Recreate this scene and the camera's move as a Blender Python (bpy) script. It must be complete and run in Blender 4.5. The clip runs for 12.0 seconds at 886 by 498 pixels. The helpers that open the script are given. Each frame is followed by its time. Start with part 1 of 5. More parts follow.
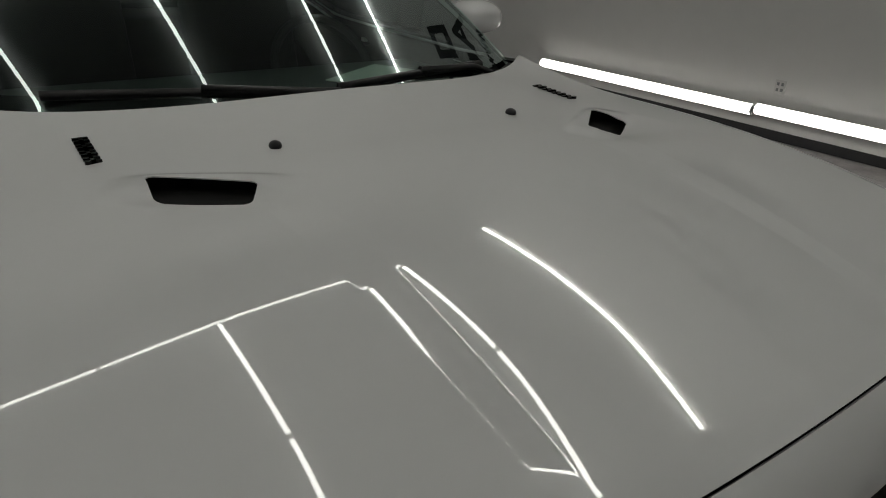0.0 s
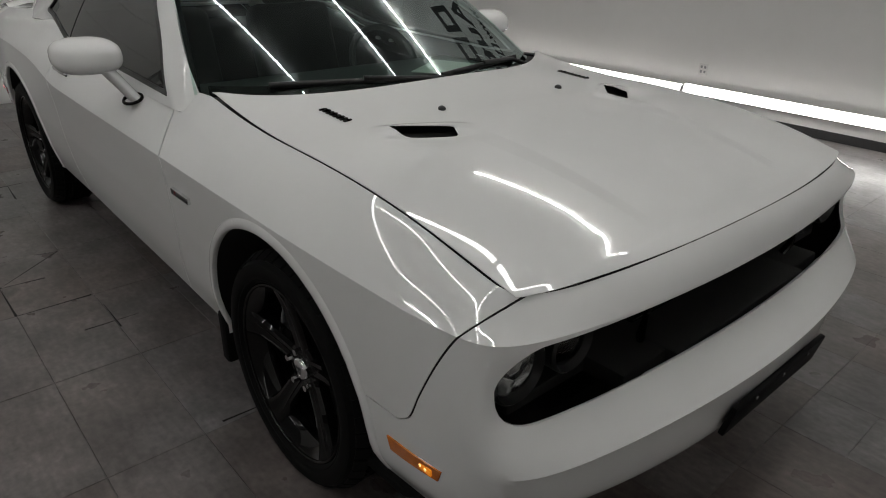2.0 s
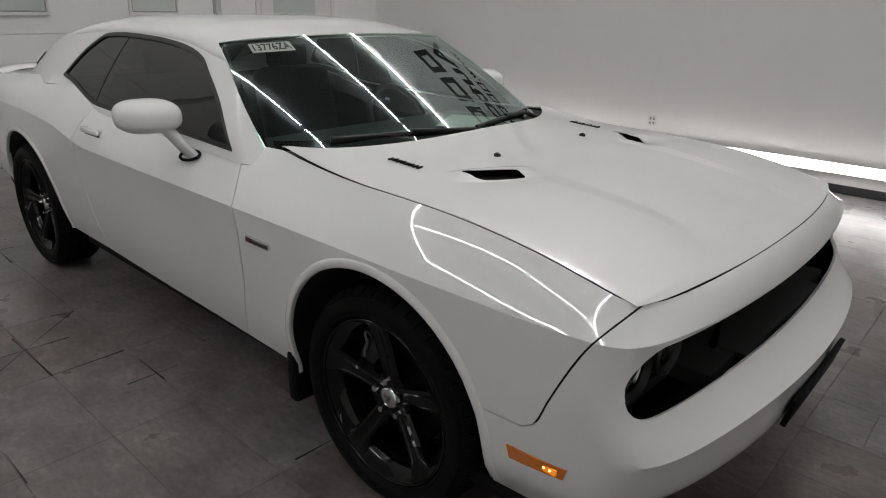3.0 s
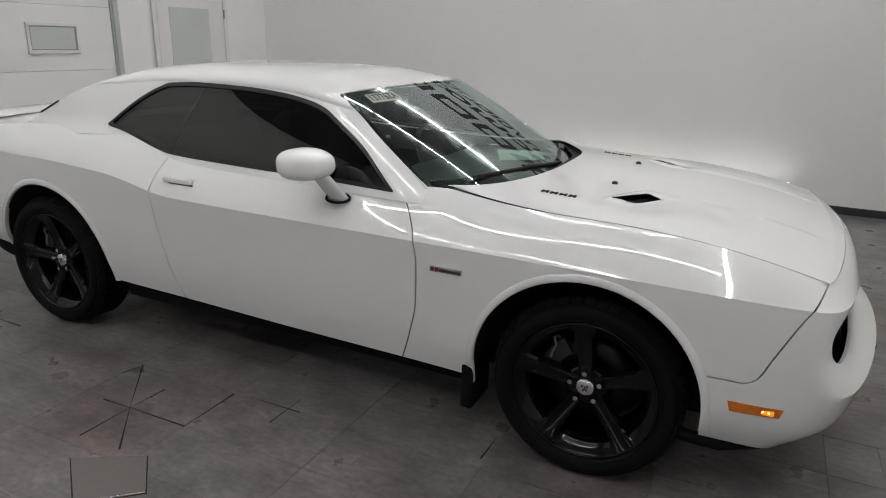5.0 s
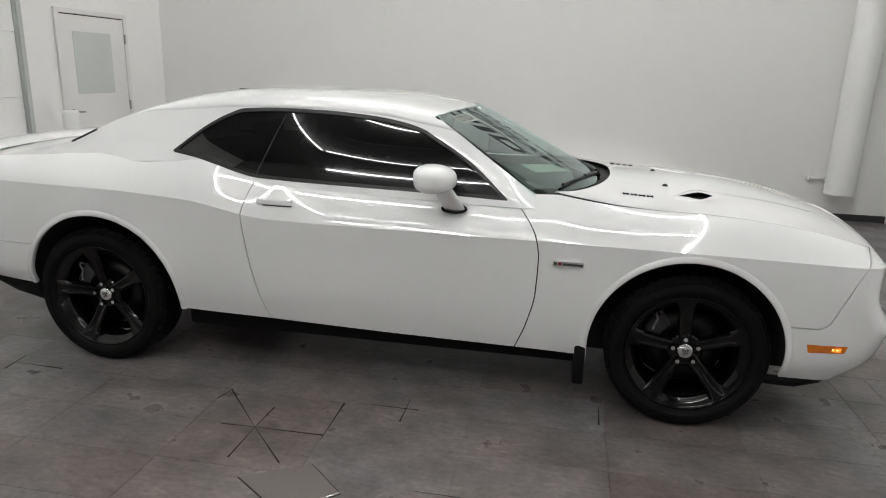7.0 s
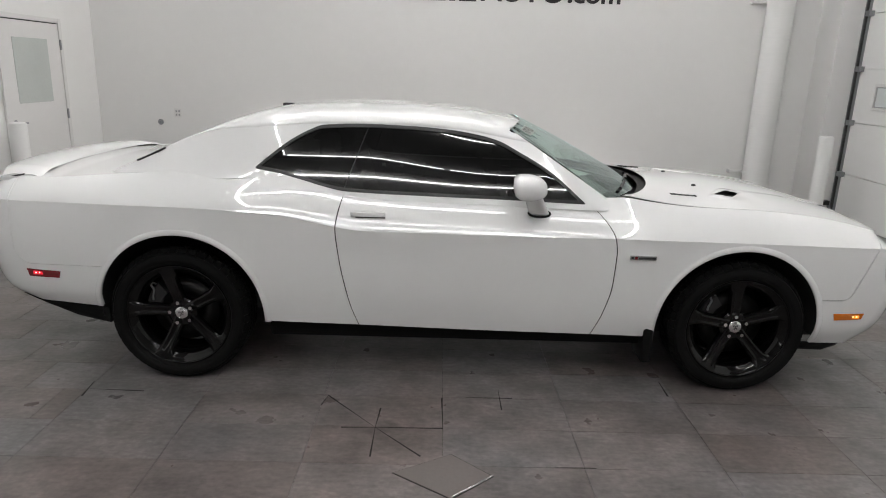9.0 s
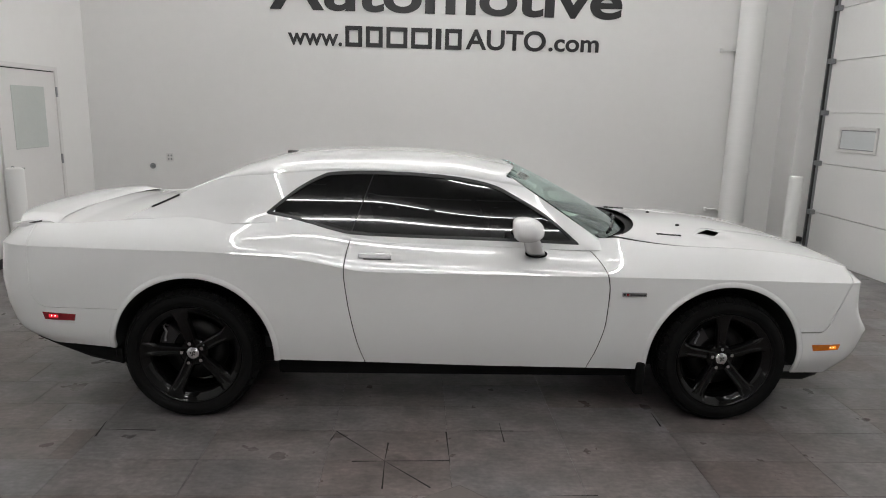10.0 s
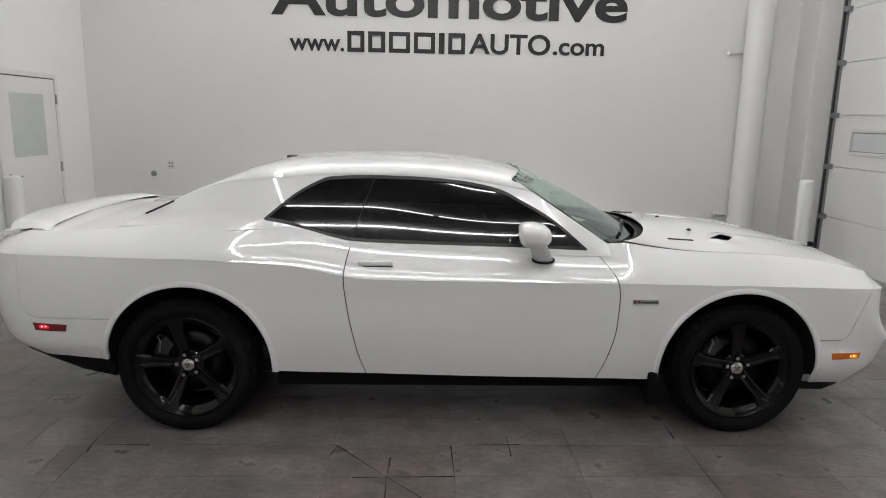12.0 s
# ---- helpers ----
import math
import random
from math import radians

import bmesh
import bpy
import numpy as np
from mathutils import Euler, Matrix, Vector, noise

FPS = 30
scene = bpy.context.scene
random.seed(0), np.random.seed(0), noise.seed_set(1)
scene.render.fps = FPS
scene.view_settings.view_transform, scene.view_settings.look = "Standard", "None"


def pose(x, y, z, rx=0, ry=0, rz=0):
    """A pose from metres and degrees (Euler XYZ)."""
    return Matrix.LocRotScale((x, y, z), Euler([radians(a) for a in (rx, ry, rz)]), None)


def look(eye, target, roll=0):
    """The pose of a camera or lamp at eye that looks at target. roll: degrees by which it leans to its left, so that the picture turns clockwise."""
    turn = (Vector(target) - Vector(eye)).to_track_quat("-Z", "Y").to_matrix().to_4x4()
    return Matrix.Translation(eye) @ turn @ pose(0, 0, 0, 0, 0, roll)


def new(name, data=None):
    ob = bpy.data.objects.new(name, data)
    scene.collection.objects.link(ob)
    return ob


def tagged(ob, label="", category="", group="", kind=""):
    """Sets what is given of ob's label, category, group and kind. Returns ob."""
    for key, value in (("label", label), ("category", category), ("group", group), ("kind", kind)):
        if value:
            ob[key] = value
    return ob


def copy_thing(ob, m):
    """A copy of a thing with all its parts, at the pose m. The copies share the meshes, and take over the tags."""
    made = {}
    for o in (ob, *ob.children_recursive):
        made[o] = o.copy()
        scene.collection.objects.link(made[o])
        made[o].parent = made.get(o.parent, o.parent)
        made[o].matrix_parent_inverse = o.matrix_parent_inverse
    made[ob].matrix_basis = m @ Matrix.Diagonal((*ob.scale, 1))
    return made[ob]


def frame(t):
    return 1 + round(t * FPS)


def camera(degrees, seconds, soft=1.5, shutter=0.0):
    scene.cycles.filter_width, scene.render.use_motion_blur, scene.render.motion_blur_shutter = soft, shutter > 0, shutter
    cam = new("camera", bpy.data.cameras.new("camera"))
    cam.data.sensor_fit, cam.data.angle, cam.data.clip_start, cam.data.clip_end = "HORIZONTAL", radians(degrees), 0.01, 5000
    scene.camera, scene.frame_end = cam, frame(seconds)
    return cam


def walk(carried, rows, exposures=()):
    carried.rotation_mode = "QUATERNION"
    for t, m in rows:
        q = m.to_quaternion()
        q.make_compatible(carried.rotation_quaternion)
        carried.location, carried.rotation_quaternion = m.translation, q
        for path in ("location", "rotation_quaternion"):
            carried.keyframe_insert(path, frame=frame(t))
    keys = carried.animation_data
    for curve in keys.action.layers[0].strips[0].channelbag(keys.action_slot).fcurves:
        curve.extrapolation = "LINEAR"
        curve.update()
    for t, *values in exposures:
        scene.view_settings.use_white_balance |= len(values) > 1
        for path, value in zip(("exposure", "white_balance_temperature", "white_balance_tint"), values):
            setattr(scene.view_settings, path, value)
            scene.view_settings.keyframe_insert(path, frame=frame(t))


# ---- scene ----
cam = camera(67.4, 12.0, soft=1.0)
PATH = [
    (0, (2.522, -0.707, 1.363), (1.044, 0.349, 0.524), 1.9),
    (0.5, (2.608, -0.938, 1.404), (1.136, 0.122, 0.561), 1.6),
    (0.8, (2.671, -1.083, 1.433), (1.211, -0.01, 0.586), 1.4),
    (1, (2.716, -1.167, 1.437), (1.276, -0.069, 0.586), 1.4),
    (1.5, (2.857, -1.386, 1.466), (1.461, -0.235, 0.614), 1.2),
    (2, (2.934, -1.639, 1.503), (1.583, -0.435, 0.652), 1.3),
    (2.5, (2.921, -1.905, 1.545), (1.613, -0.609, 0.765), 1.2),
    (3, (2.778, -2.091, 1.508), (1.521, -0.698, 0.815), 1.1),
    (3.2, (2.706, -2.166, 1.507), (1.47, -0.754, 0.815), 0.8),
    (4.8, (2.037, -3.047, 1.595), (1.19, -1.348, 0.966), 2.0),
    (5, (1.929, -3.122, 1.596), (1.114, -1.401, 0.987), 1.6),
    (5.5, (1.672, -3.363, 1.595), (0.951, -1.582, 1.043), 1.7),
    (6, (1.434, -3.572, 1.607), (0.85, -1.735, 1.072), 1.8),
    (6.5, (1.144, -3.683, 1.559), (0.686, -1.811, 1.028), 1.7),
    (7, (0.866, -3.846, 1.566), (0.527, -1.946, 1.043), 1.8),
    (8.8, (-0.063, -4.117, 1.594), (-0.06, -2.185, 1.076), 1.5),
    (9, (-0.137, -4.196, 1.638), (-0.115, -2.265, 1.118), 1.7),
    (9.5, (-0.243, -4.352, 1.692), (-0.18, -2.41, 1.216), 1.5),
    (10, (-0.269, -4.373, 1.688), (-0.185, -2.417, 1.282), 1.5),
    (10.5, (-0.292, -4.351, 1.666), (-0.196, -2.393, 1.271), 1.4),
    (11, (-0.294, -4.345, 1.666), (-0.198, -2.385, 1.275), 1.3),
    (11.5, (-0.295, -4.314, 1.679), (-0.217, -2.354, 1.291), 1.2),
    (12, (-0.256, -4.249, 1.658), (-0.187, -2.287, 1.273), 1.1),
]
EXPOSURES = [(0.0, -1.25, 6750, 5), (0.5, -1.48, 6750, 5), (1.0, -1.5, 6750, 5), (1.5, -0.88, 6750, 5), (2.0, -0.39, 6600, 8), (2.5, -0.14, 6500, 10), (3.0, 0.01, 6500, 10), (5.0, 0.38, 6500, 10), (5.5, 0.43, 6500, 10), (6.0, 0.63, 6500, 8), (6.5, 0.68, 6500, 8), (7.0, 0.73, 6500, 8), (9.0, 0.73, 6500, 10), (9.5, 0.73, 6500, 10), (10.0, 0.58, 6500, 10), (12.0, 0.58, 6500, 10)]
walk(cam, [(t, look(eye, target, roll)) for t, eye, target, roll in PATH], EXPOSURES)

# ---------------------------------------------------------------- world
world = bpy.data.worlds.new("world")
scene.world = world
world.use_nodes = True
world.node_tree.nodes["Background"].inputs[0].default_value = (0.02, 0.02, 0.02, 1)
world.node_tree.nodes["Background"].inputs[1].default_value = 0.2


# ---------------------------------------------------------------- materials
def material(name, color, rough=0.5, metal=0.0, coat=0.0, noise_scale=0.0, vary=0.0, bump=0.0, spec=0.5, emit=0.0, rough_vary=0.0, random_vary=0.0, trans=0.0, ior=1.5, coat_ior=1.6):
    m = bpy.data.materials.new(name)
    m.use_nodes = True
    nt = m.node_tree
    b = nt.nodes["Principled BSDF"]
    b.inputs["Base Color"].default_value = (*color, 1)
    b.inputs["Roughness"].default_value = rough
    b.inputs["Metallic"].default_value = metal
    b.inputs["Coat Weight"].default_value = coat
    b.inputs["Coat Roughness"].default_value = 0.0
    b.inputs["Coat IOR"].default_value = coat_ior
    b.inputs["Specular IOR Level"].default_value = spec
    b.inputs["IOR"].default_value = ior
    b.inputs["Transmission Weight"].default_value = trans
    if emit:
        b.inputs["Emission Color"].default_value = (*color, 1)
        b.inputs["Emission Strength"].default_value = emit
    if noise_scale:
        co = nt.nodes.new("ShaderNodeTexCoord")
        big, small = nt.nodes.new("ShaderNodeTexNoise"), nt.nodes.new("ShaderNodeTexNoise")
        big.inputs["Scale"].default_value, small.inputs["Scale"].default_value = noise_scale, noise_scale * 14
        big.inputs["Detail"].default_value = small.inputs["Detail"].default_value = 6
        add = nt.nodes.new("ShaderNodeMath")
        add.operation = "ADD"
        for n in (big, small):
            nt.links.new(co.outputs["Object"], n.inputs["Vector"])
        nt.links.new(big.outputs["Fac"], add.inputs[0])
        nt.links.new(small.outputs["Fac"], add.inputs[1])
        half = nt.nodes.new("ShaderNodeMath")
        half.operation = "MULTIPLY_ADD"
        half.inputs[1].default_value, half.inputs[2].default_value = 2 * vary, 1 - 2 * vary
        nt.links.new(add.outputs[0], half.inputs[0])
        value = half.outputs[0]
        if random_vary:
            info = nt.nodes.new("ShaderNodeObjectInfo")
            rnd = nt.nodes.new("ShaderNodeMath")
            rnd.operation = "MULTIPLY_ADD"
            rnd.inputs[1].default_value, rnd.inputs[2].default_value = random_vary, 1 - random_vary / 2
            nt.links.new(info.outputs["Random"], rnd.inputs[0])
            mul = nt.nodes.new("ShaderNodeMath")
            mul.operation = "MULTIPLY"
            nt.links.new(value, mul.inputs[0])
            nt.links.new(rnd.outputs[0], mul.inputs[1])
            value = mul.outputs[0]
        mix = nt.nodes.new("ShaderNodeVectorMath")
        mix.operation = "SCALE"
        mix.inputs[0].default_value = color
        nt.links.new(value, mix.inputs["Scale"])
        nt.links.new(mix.outputs[0], b.inputs["Base Color"])
        if rough_vary:
            r = nt.nodes.new("ShaderNodeMath")
            r.operation = "MULTIPLY_ADD"
            r.inputs[1].default_value, r.inputs[2].default_value = rough_vary, rough - rough_vary / 2
            nt.links.new(big.outputs["Fac"], r.inputs[0])
            nt.links.new(r.outputs[0], b.inputs["Roughness"])
        if bump:
            bp = nt.nodes.new("ShaderNodeBump")
            bp.inputs["Strength"].default_value, bp.inputs["Distance"].default_value = bump, 0.002
            nt.links.new(small.outputs["Fac"], bp.inputs["Height"])
            nt.links.new(bp.outputs[0], b.inputs["Normal"])
    return m


PAINT = material("white_paint", (0.775, 0.78, 0.78), 0.5, coat=1.0, noise_scale=2.0, vary=0.012, spec=0.0, coat_ior=1.85)
INNER = material("black_inner", (0.008, 0.008, 0.008), 0.8)
BLACK_TRIM = material("black_trim", (0.012, 0.012, 0.013), 0.35, noise_scale=8, vary=0.2)
GLOSS_BLACK = material("gloss_black", (0.003, 0.003, 0.003), 0.3, coat_ior=1.46, coat=0.7, noise_scale=6, vary=0.1, spec=0.0)
RUBBER = material("tyre_rubber", (0.006, 0.006, 0.006), 0.6, noise_scale=10, vary=0.25, bump=0.2, spec=0.08)
CHROME = material("chrome", (0.75, 0.75, 0.76), 0.12, metal=1.0, noise_scale=20, vary=0.05)
STEEL = material("brake_steel", (0.03, 0.03, 0.03), 0.5, metal=1.0, noise_scale=20, vary=0.15)
CALIPER = material("caliper_grey", (0.022, 0.022, 0.023), 0.45, noise_scale=15, vary=0.15)
AMBER = material("amber_lens", (0.62, 0.16, 0.008), 0.12, coat=1.0, noise_scale=60, vary=0.25)
RED_LENS = material("red_lens", (0.20, 0.005, 0.010), 0.12, coat=1.0, noise_scale=60, vary=0.25)
WALL = material("wall_paint", (0.74, 0.735, 0.725), 0.42, noise_scale=0.7, vary=0.02, bump=0.03)
CEIL = material("ceiling_paint", (0.20, 0.20, 0.20), 0.7, noise_scale=1.0, vary=0.05)
# Unseen south wall, toned dark so wheels and side glass reflect little.
FRONT_WALL = material("south_wall_dim", (0.25, 0.25, 0.25), 0.6, noise_scale=1.0, vary=0.05)
CRACK = material("crack_dark", (0.012, 0.011, 0.010), 0.9)
GROUT = material("floor_grout", (0.026, 0.023, 0.022), 0.8, noise_scale=5, vary=0.2)
BASE = material("rubber_skirting", (0.03, 0.03, 0.032), 0.45, noise_scale=3, vary=0.1)
TUBE = material("lamp_diffuser", (1.0, 0.99, 0.975), 0.4, emit=20.0)
TUBE_WALL = material("wall_lamp_diffuser", (1.0, 0.99, 0.975), 0.4, emit=34.0)
TUBE_LOW = material("low_lamp_diffuser", (1.0, 0.97, 0.955), 0.4, emit=12.0)
TUBE_WEST = material("west_lamp_diffuser", (1.0, 0.99, 0.975), 0.4, emit=12.5)
TUBE_EAST = material("east_lamp_diffuser", (1.0, 0.99, 0.975), 0.4, emit=30.0)
TUBE_FRONT = material("front_lamp_diffuser", (1.0, 0.99, 0.975), 0.4, emit=58.0)
# Weak fill for the assumed low tubes on the unseen south wall.
SOUTH_FILL = material("south_fill_diffuser", (1.0, 0.99, 0.975), 0.4, emit=3.2)
PANE = material("door_pane", (0.62, 0.65, 0.66), 0.12, noise_scale=3, vary=0.04)
LAMP_END = material("lamp_end_cap", (0.5, 0.5, 0.5), 0.4, noise_scale=10, vary=0.05)
SIGN = material("sign_black", (0.012, 0.012, 0.013), 0.4, noise_scale=10, vary=0.1)
WHITE_METAL = material("white_metal", (0.72, 0.72, 0.71), 0.35, noise_scale=2, vary=0.02, bump=0.02)
DOOR_WHITE = material("door_white", (0.66, 0.65, 0.64), 0.4, noise_scale=1.5, vary=0.02)
FROST = material("frosted_glass", (0.50, 0.53, 0.51), 0.25, noise_scale=3, vary=0.05)
JAMB = material("jamb_grey", (0.43, 0.45, 0.44), 0.4, noise_scale=3, vary=0.05)
GREY_METAL = material("grey_metal", (0.28, 0.29, 0.30), 0.4, metal=0.8, noise_scale=6, vary=0.15)
PAPER = material("paper", (0.40, 0.44, 0.40), 0.7, noise_scale=8, vary=0.05)
INK = material("ink", (0.02, 0.02, 0.02), 0.6)
REFLECTOR = material("lamp_reflector", (0.70, 0.70, 0.70), 0.14, metal=1.0, noise_scale=30, vary=0.05)
CABIN = material("cabin_black", (0.015, 0.015, 0.016), 0.6, noise_scale=12, vary=0.2)
DASH = material("dash_plastic", (0.03, 0.034, 0.034), 0.55, noise_scale=10, vary=0.15)
DUCT = material("wrapped_duct", (0.72, 0.72, 0.71), 0.45, noise_scale=2.5, vary=0.03, bump=0.5)
for node in [n for n in DUCT.node_tree.nodes if n.type == "TEX_NOISE" and n.inputs["Scale"].default_value > 10]:
    stretch = DUCT.node_tree.nodes.new("ShaderNodeMapping")
    stretch.inputs["Scale"].default_value = (0.12, 0.12, 1.6)
    DUCT.node_tree.links.new(node.inputs["Vector"].links[0].from_socket, stretch.inputs["Vector"])
    DUCT.node_tree.links.new(stretch.outputs[0], node.inputs["Vector"])
PLATE = material("floor_plate", (0.15, 0.13, 0.122), 0.45, noise_scale=5, vary=0.12, rough_vary=0.2)


def floor_stone(name, warm, cool, amount):
    """Matt stone tile: warm and cool clouds over the whole floor, scuffs, fine grain, each tile a little apart."""
    m = material(name, warm, 0.42, spec=0.5)
    nt = m.node_tree
    b = nt.nodes["Principled BSDF"]
    geo, info = nt.nodes.new("ShaderNodeNewGeometry"), nt.nodes.new("ShaderNodeObjectInfo")

    def noise(scale, detail, distort=0.0, squash=(1, 1, 1)):
        n, mp = nt.nodes.new("ShaderNodeTexNoise"), nt.nodes.new("ShaderNodeMapping")
        n.inputs["Scale"].default_value, n.inputs["Detail"].default_value, n.inputs["Distortion"].default_value = scale, detail, distort
        mp.inputs["Scale"].default_value = squash
        nt.links.new(geo.outputs["Position"], mp.inputs["Vector"])
        nt.links.new(mp.outputs[0], n.inputs["Vector"])
        return n.outputs["Fac"]

    def ranged(fac, lo, hi, out_lo, out_hi):
        r = nt.nodes.new("ShaderNodeMapRange")
        for k, v in zip(("From Min", "From Max", "To Min", "To Max"), (lo, hi, out_lo, out_hi)):
            r.inputs[k].default_value = v
        nt.links.new(fac, r.inputs["Value"])
        return r.outputs[0]

    def times(p, q):
        n = nt.nodes.new("ShaderNodeMath")
        n.operation = "MULTIPLY"
        nt.links.new(p, n.inputs[0])
        nt.links.new(q, n.inputs[1])
        return n.outputs[0]

    def spread(fac):
        n = nt.nodes.new("ShaderNodeMath")
        n.operation = "MULTIPLY_ADD"
        n.use_clamp = True
        n.inputs[1].default_value = 0.9
        nt.links.new(info.outputs["Random"], n.inputs[0])
        low = nt.nodes.new("ShaderNodeMath")
        low.operation = "SUBTRACT"
        low.inputs[1].default_value = 0.45
        nt.links.new(fac, low.inputs[0])
        nt.links.new(low.outputs[0], n.inputs[2])
        return n.outputs[0]

    clouds, smudge, grain, scuff, streak = noise(1.1, 5), noise(5.0, 6), noise(42.0, 4), noise(2.2, 6, 0.0, (1, 1.6, 1)), noise(16.0, 5, 0.0, (1, 2.6, 1))
    mix = nt.nodes.new("ShaderNodeMix")
    mix.data_type = "RGBA"
    nt.links.new(spread(ranged(clouds, 0.30, 0.70, 0, 1)), mix.inputs["Factor"])
    mix.inputs["A"].default_value, mix.inputs["B"].default_value = (*warm, 1), (*cool, 1)
    value = times(ranged(smudge, 0.1, 0.9, 1 - 1.6 * amount, 1 + 1.6 * amount), ranged(grain, 0.2, 0.8, 0.76, 1.24))
    value = times(value, ranged(streak, 0.15, 0.85, 0.68, 1.32))
    value = times(value, ranged(scuff, 0.1, 0.9, 0.70, 1.30))
    value = times(value, ranged(info.outputs["Random"], 0, 1, 0.80, 1.20))
    for spot, reach, depth in (((-0.36, -1.36, 0), 0.26, 0.50), ((-1.72, -1.05, 0), 0.20, 0.45), ((-0.10, -1.22, 0), 0.22, 0.30), ((1.05, -0.88, 0), 0.20, 0.30), ((-2.35, -1.20, 0), 0.25, 0.35)):
        away = nt.nodes.new("ShaderNodeVectorMath")
        away.operation = "DISTANCE"
        away.inputs[1].default_value = spot
        nt.links.new(geo.outputs["Position"], away.inputs[0])
        blot = nt.nodes.new("ShaderNodeMath")
        blot.operation = "MULTIPLY"
        nt.links.new(ranged(away.outputs["Value"], 0.0, reach, 1.0, 0.0), blot.inputs[0])
        nt.links.new(ranged(noise(9.0, 6, 0.6), 0.42, 0.62, 0, 1), blot.inputs[1])
        value = times(value, ranged(blot.outputs[0], 0, 1, 1, 1 - depth))
    scale = nt.nodes.new("ShaderNodeVectorMath")
    scale.operation = "SCALE"
    nt.links.new(mix.outputs["Result"], scale.inputs[0])
    nt.links.new(value, scale.inputs["Scale"])
    nt.links.new(scale.outputs[0], b.inputs["Base Color"])
    nt.links.new(ranged(smudge, 0.1, 0.9, 0.36, 0.24), b.inputs["Roughness"])
    return m


TILE = floor_stone("floor_tile", (0.152, 0.125, 0.117), (0.121, 0.115, 0.116), 0.36)


def tinted(name, tint, gloss_rough=0.0, least=0.06, steep=5.0, gloss=(1, 1, 1)):
    """Thin sheet of tinted glass: clear through its tint, its gloss rising towards a flat view."""
    m = bpy.data.materials.new(name)
    m.use_nodes = True
    nt = m.node_tree
    nt.nodes.remove(nt.nodes["Principled BSDF"])
    out = nt.nodes["Material Output"]
    t, g, mix, lw, power, scale = (nt.nodes.new(k) for k in ("ShaderNodeBsdfTransparent", "ShaderNodeBsdfGlossy", "ShaderNodeMixShader", "ShaderNodeLayerWeight", "ShaderNodeMath", "ShaderNodeMath"))
    t.inputs["Color"].default_value = (*tint, 1)
    g.inputs["Roughness"].default_value = gloss_rough
    g.inputs["Color"].default_value = (*gloss, 1)
    lw.inputs["Blend"].default_value = 0.5
    power.operation, scale.operation = "POWER", "MULTIPLY_ADD"
    power.inputs[1].default_value = steep
    scale.inputs[1].default_value, scale.inputs[2].default_value = 1 - least, least
    nt.links.new(lw.outputs["Facing"], power.inputs[0])
    nt.links.new(power.outputs[0], scale.inputs[0])
    nt.links.new(scale.outputs[0], mix.inputs[0])
    nt.links.new(t.outputs[0], mix.inputs[1])
    nt.links.new(g.outputs[0], mix.inputs[2])
    nt.links.new(mix.outputs[0], out.inputs["Surface"])
    return m


SIDE_GLASS = tinted("tinted_glass", (0.022, 0.022, 0.022))
SCREEN_GLASS = tinted("screen_glass", (0.70, 0.84, 0.78), least=0.085, steep=3.4, gloss=(0.84, 0.95, 0.94))
LAMP_GLASS = tinted("lamp_glass", (0.95, 0.96, 0.96))


# ---------------------------------------------------------------- building helpers
def mesh_object(name, bm, mat, smooth=True, angle=None):
    me = bpy.data.meshes.new(name)
    for f in bm.faces:
        f.smooth = smooth
    if angle is not None:
        for e in bm.edges:
            if len(e.link_faces) == 2 and e.calc_face_angle(0) > radians(angle):
                e.smooth = False
    bm.to_mesh(me)
    bm.free()
    me.materials.append(mat)
    return new(name, me)


def part(name, bm, mat, parent, label="", smooth=True, angle=35):
    ob = mesh_object(name, bm, mat, smooth, angle)
    ob.parent = parent
    return tagged(ob, label)


def thing(name, label, category, at=(0, 0, 0), group="", kind=""):
    e = new(name)
    e.location = at
    return tagged(e, label, category, group, kind)


def box(bm, lo, hi, bevel=0.0, segments=2):
    made = bmesh.ops.create_cube(bm, size=1)["verts"]
    for v in made:
        v.co = Vector([lo[i] + (v.co[i] + 0.5) * (hi[i] - lo[i]) for i in range(3)])
    if bevel:
        edges = list({e for v in made for e in v.link_edges})
        bmesh.ops.bevel(bm, geom=edges, offset=bevel, segments=segments, affect="EDGES", profile=0.5)
    return bm


def cylinder(bm, a, b, r, r2=None, n=24, caps=True):
    a, b = Vector(a), Vector(b)
    m = Matrix.Translation((a + b) / 2) @ (b - a).to_track_quat("Z", "Y").to_matrix().to_4x4()
    bmesh.ops.create_cone(bm, cap_ends=caps, segments=n, radius1=r, radius2=r if r2 is None else r2, depth=(b - a).length, matrix=m)
    return bm


def lathe(bm, profile, n=64, axis=(0, 0, 0), closed=False):
    """Turn a profile of (radius, y) round the y axis through axis."""
    rings = []
    for k in range(n):
        a = 2 * math.pi * k / n
        rings.append([bm.verts.new((axis[0] + r * math.cos(a), axis[1] + y, axis[2] + r * math.sin(a))) for r, y in profile])
    m = len(profile)
    for k in range(n):
        p, q = rings[k], rings[(k + 1) % n]
        for i in range(m if closed else m - 1):
            j = (i + 1) % m
            bm.faces.new((p[i], q[i], q[j], p[j]))
    return bm


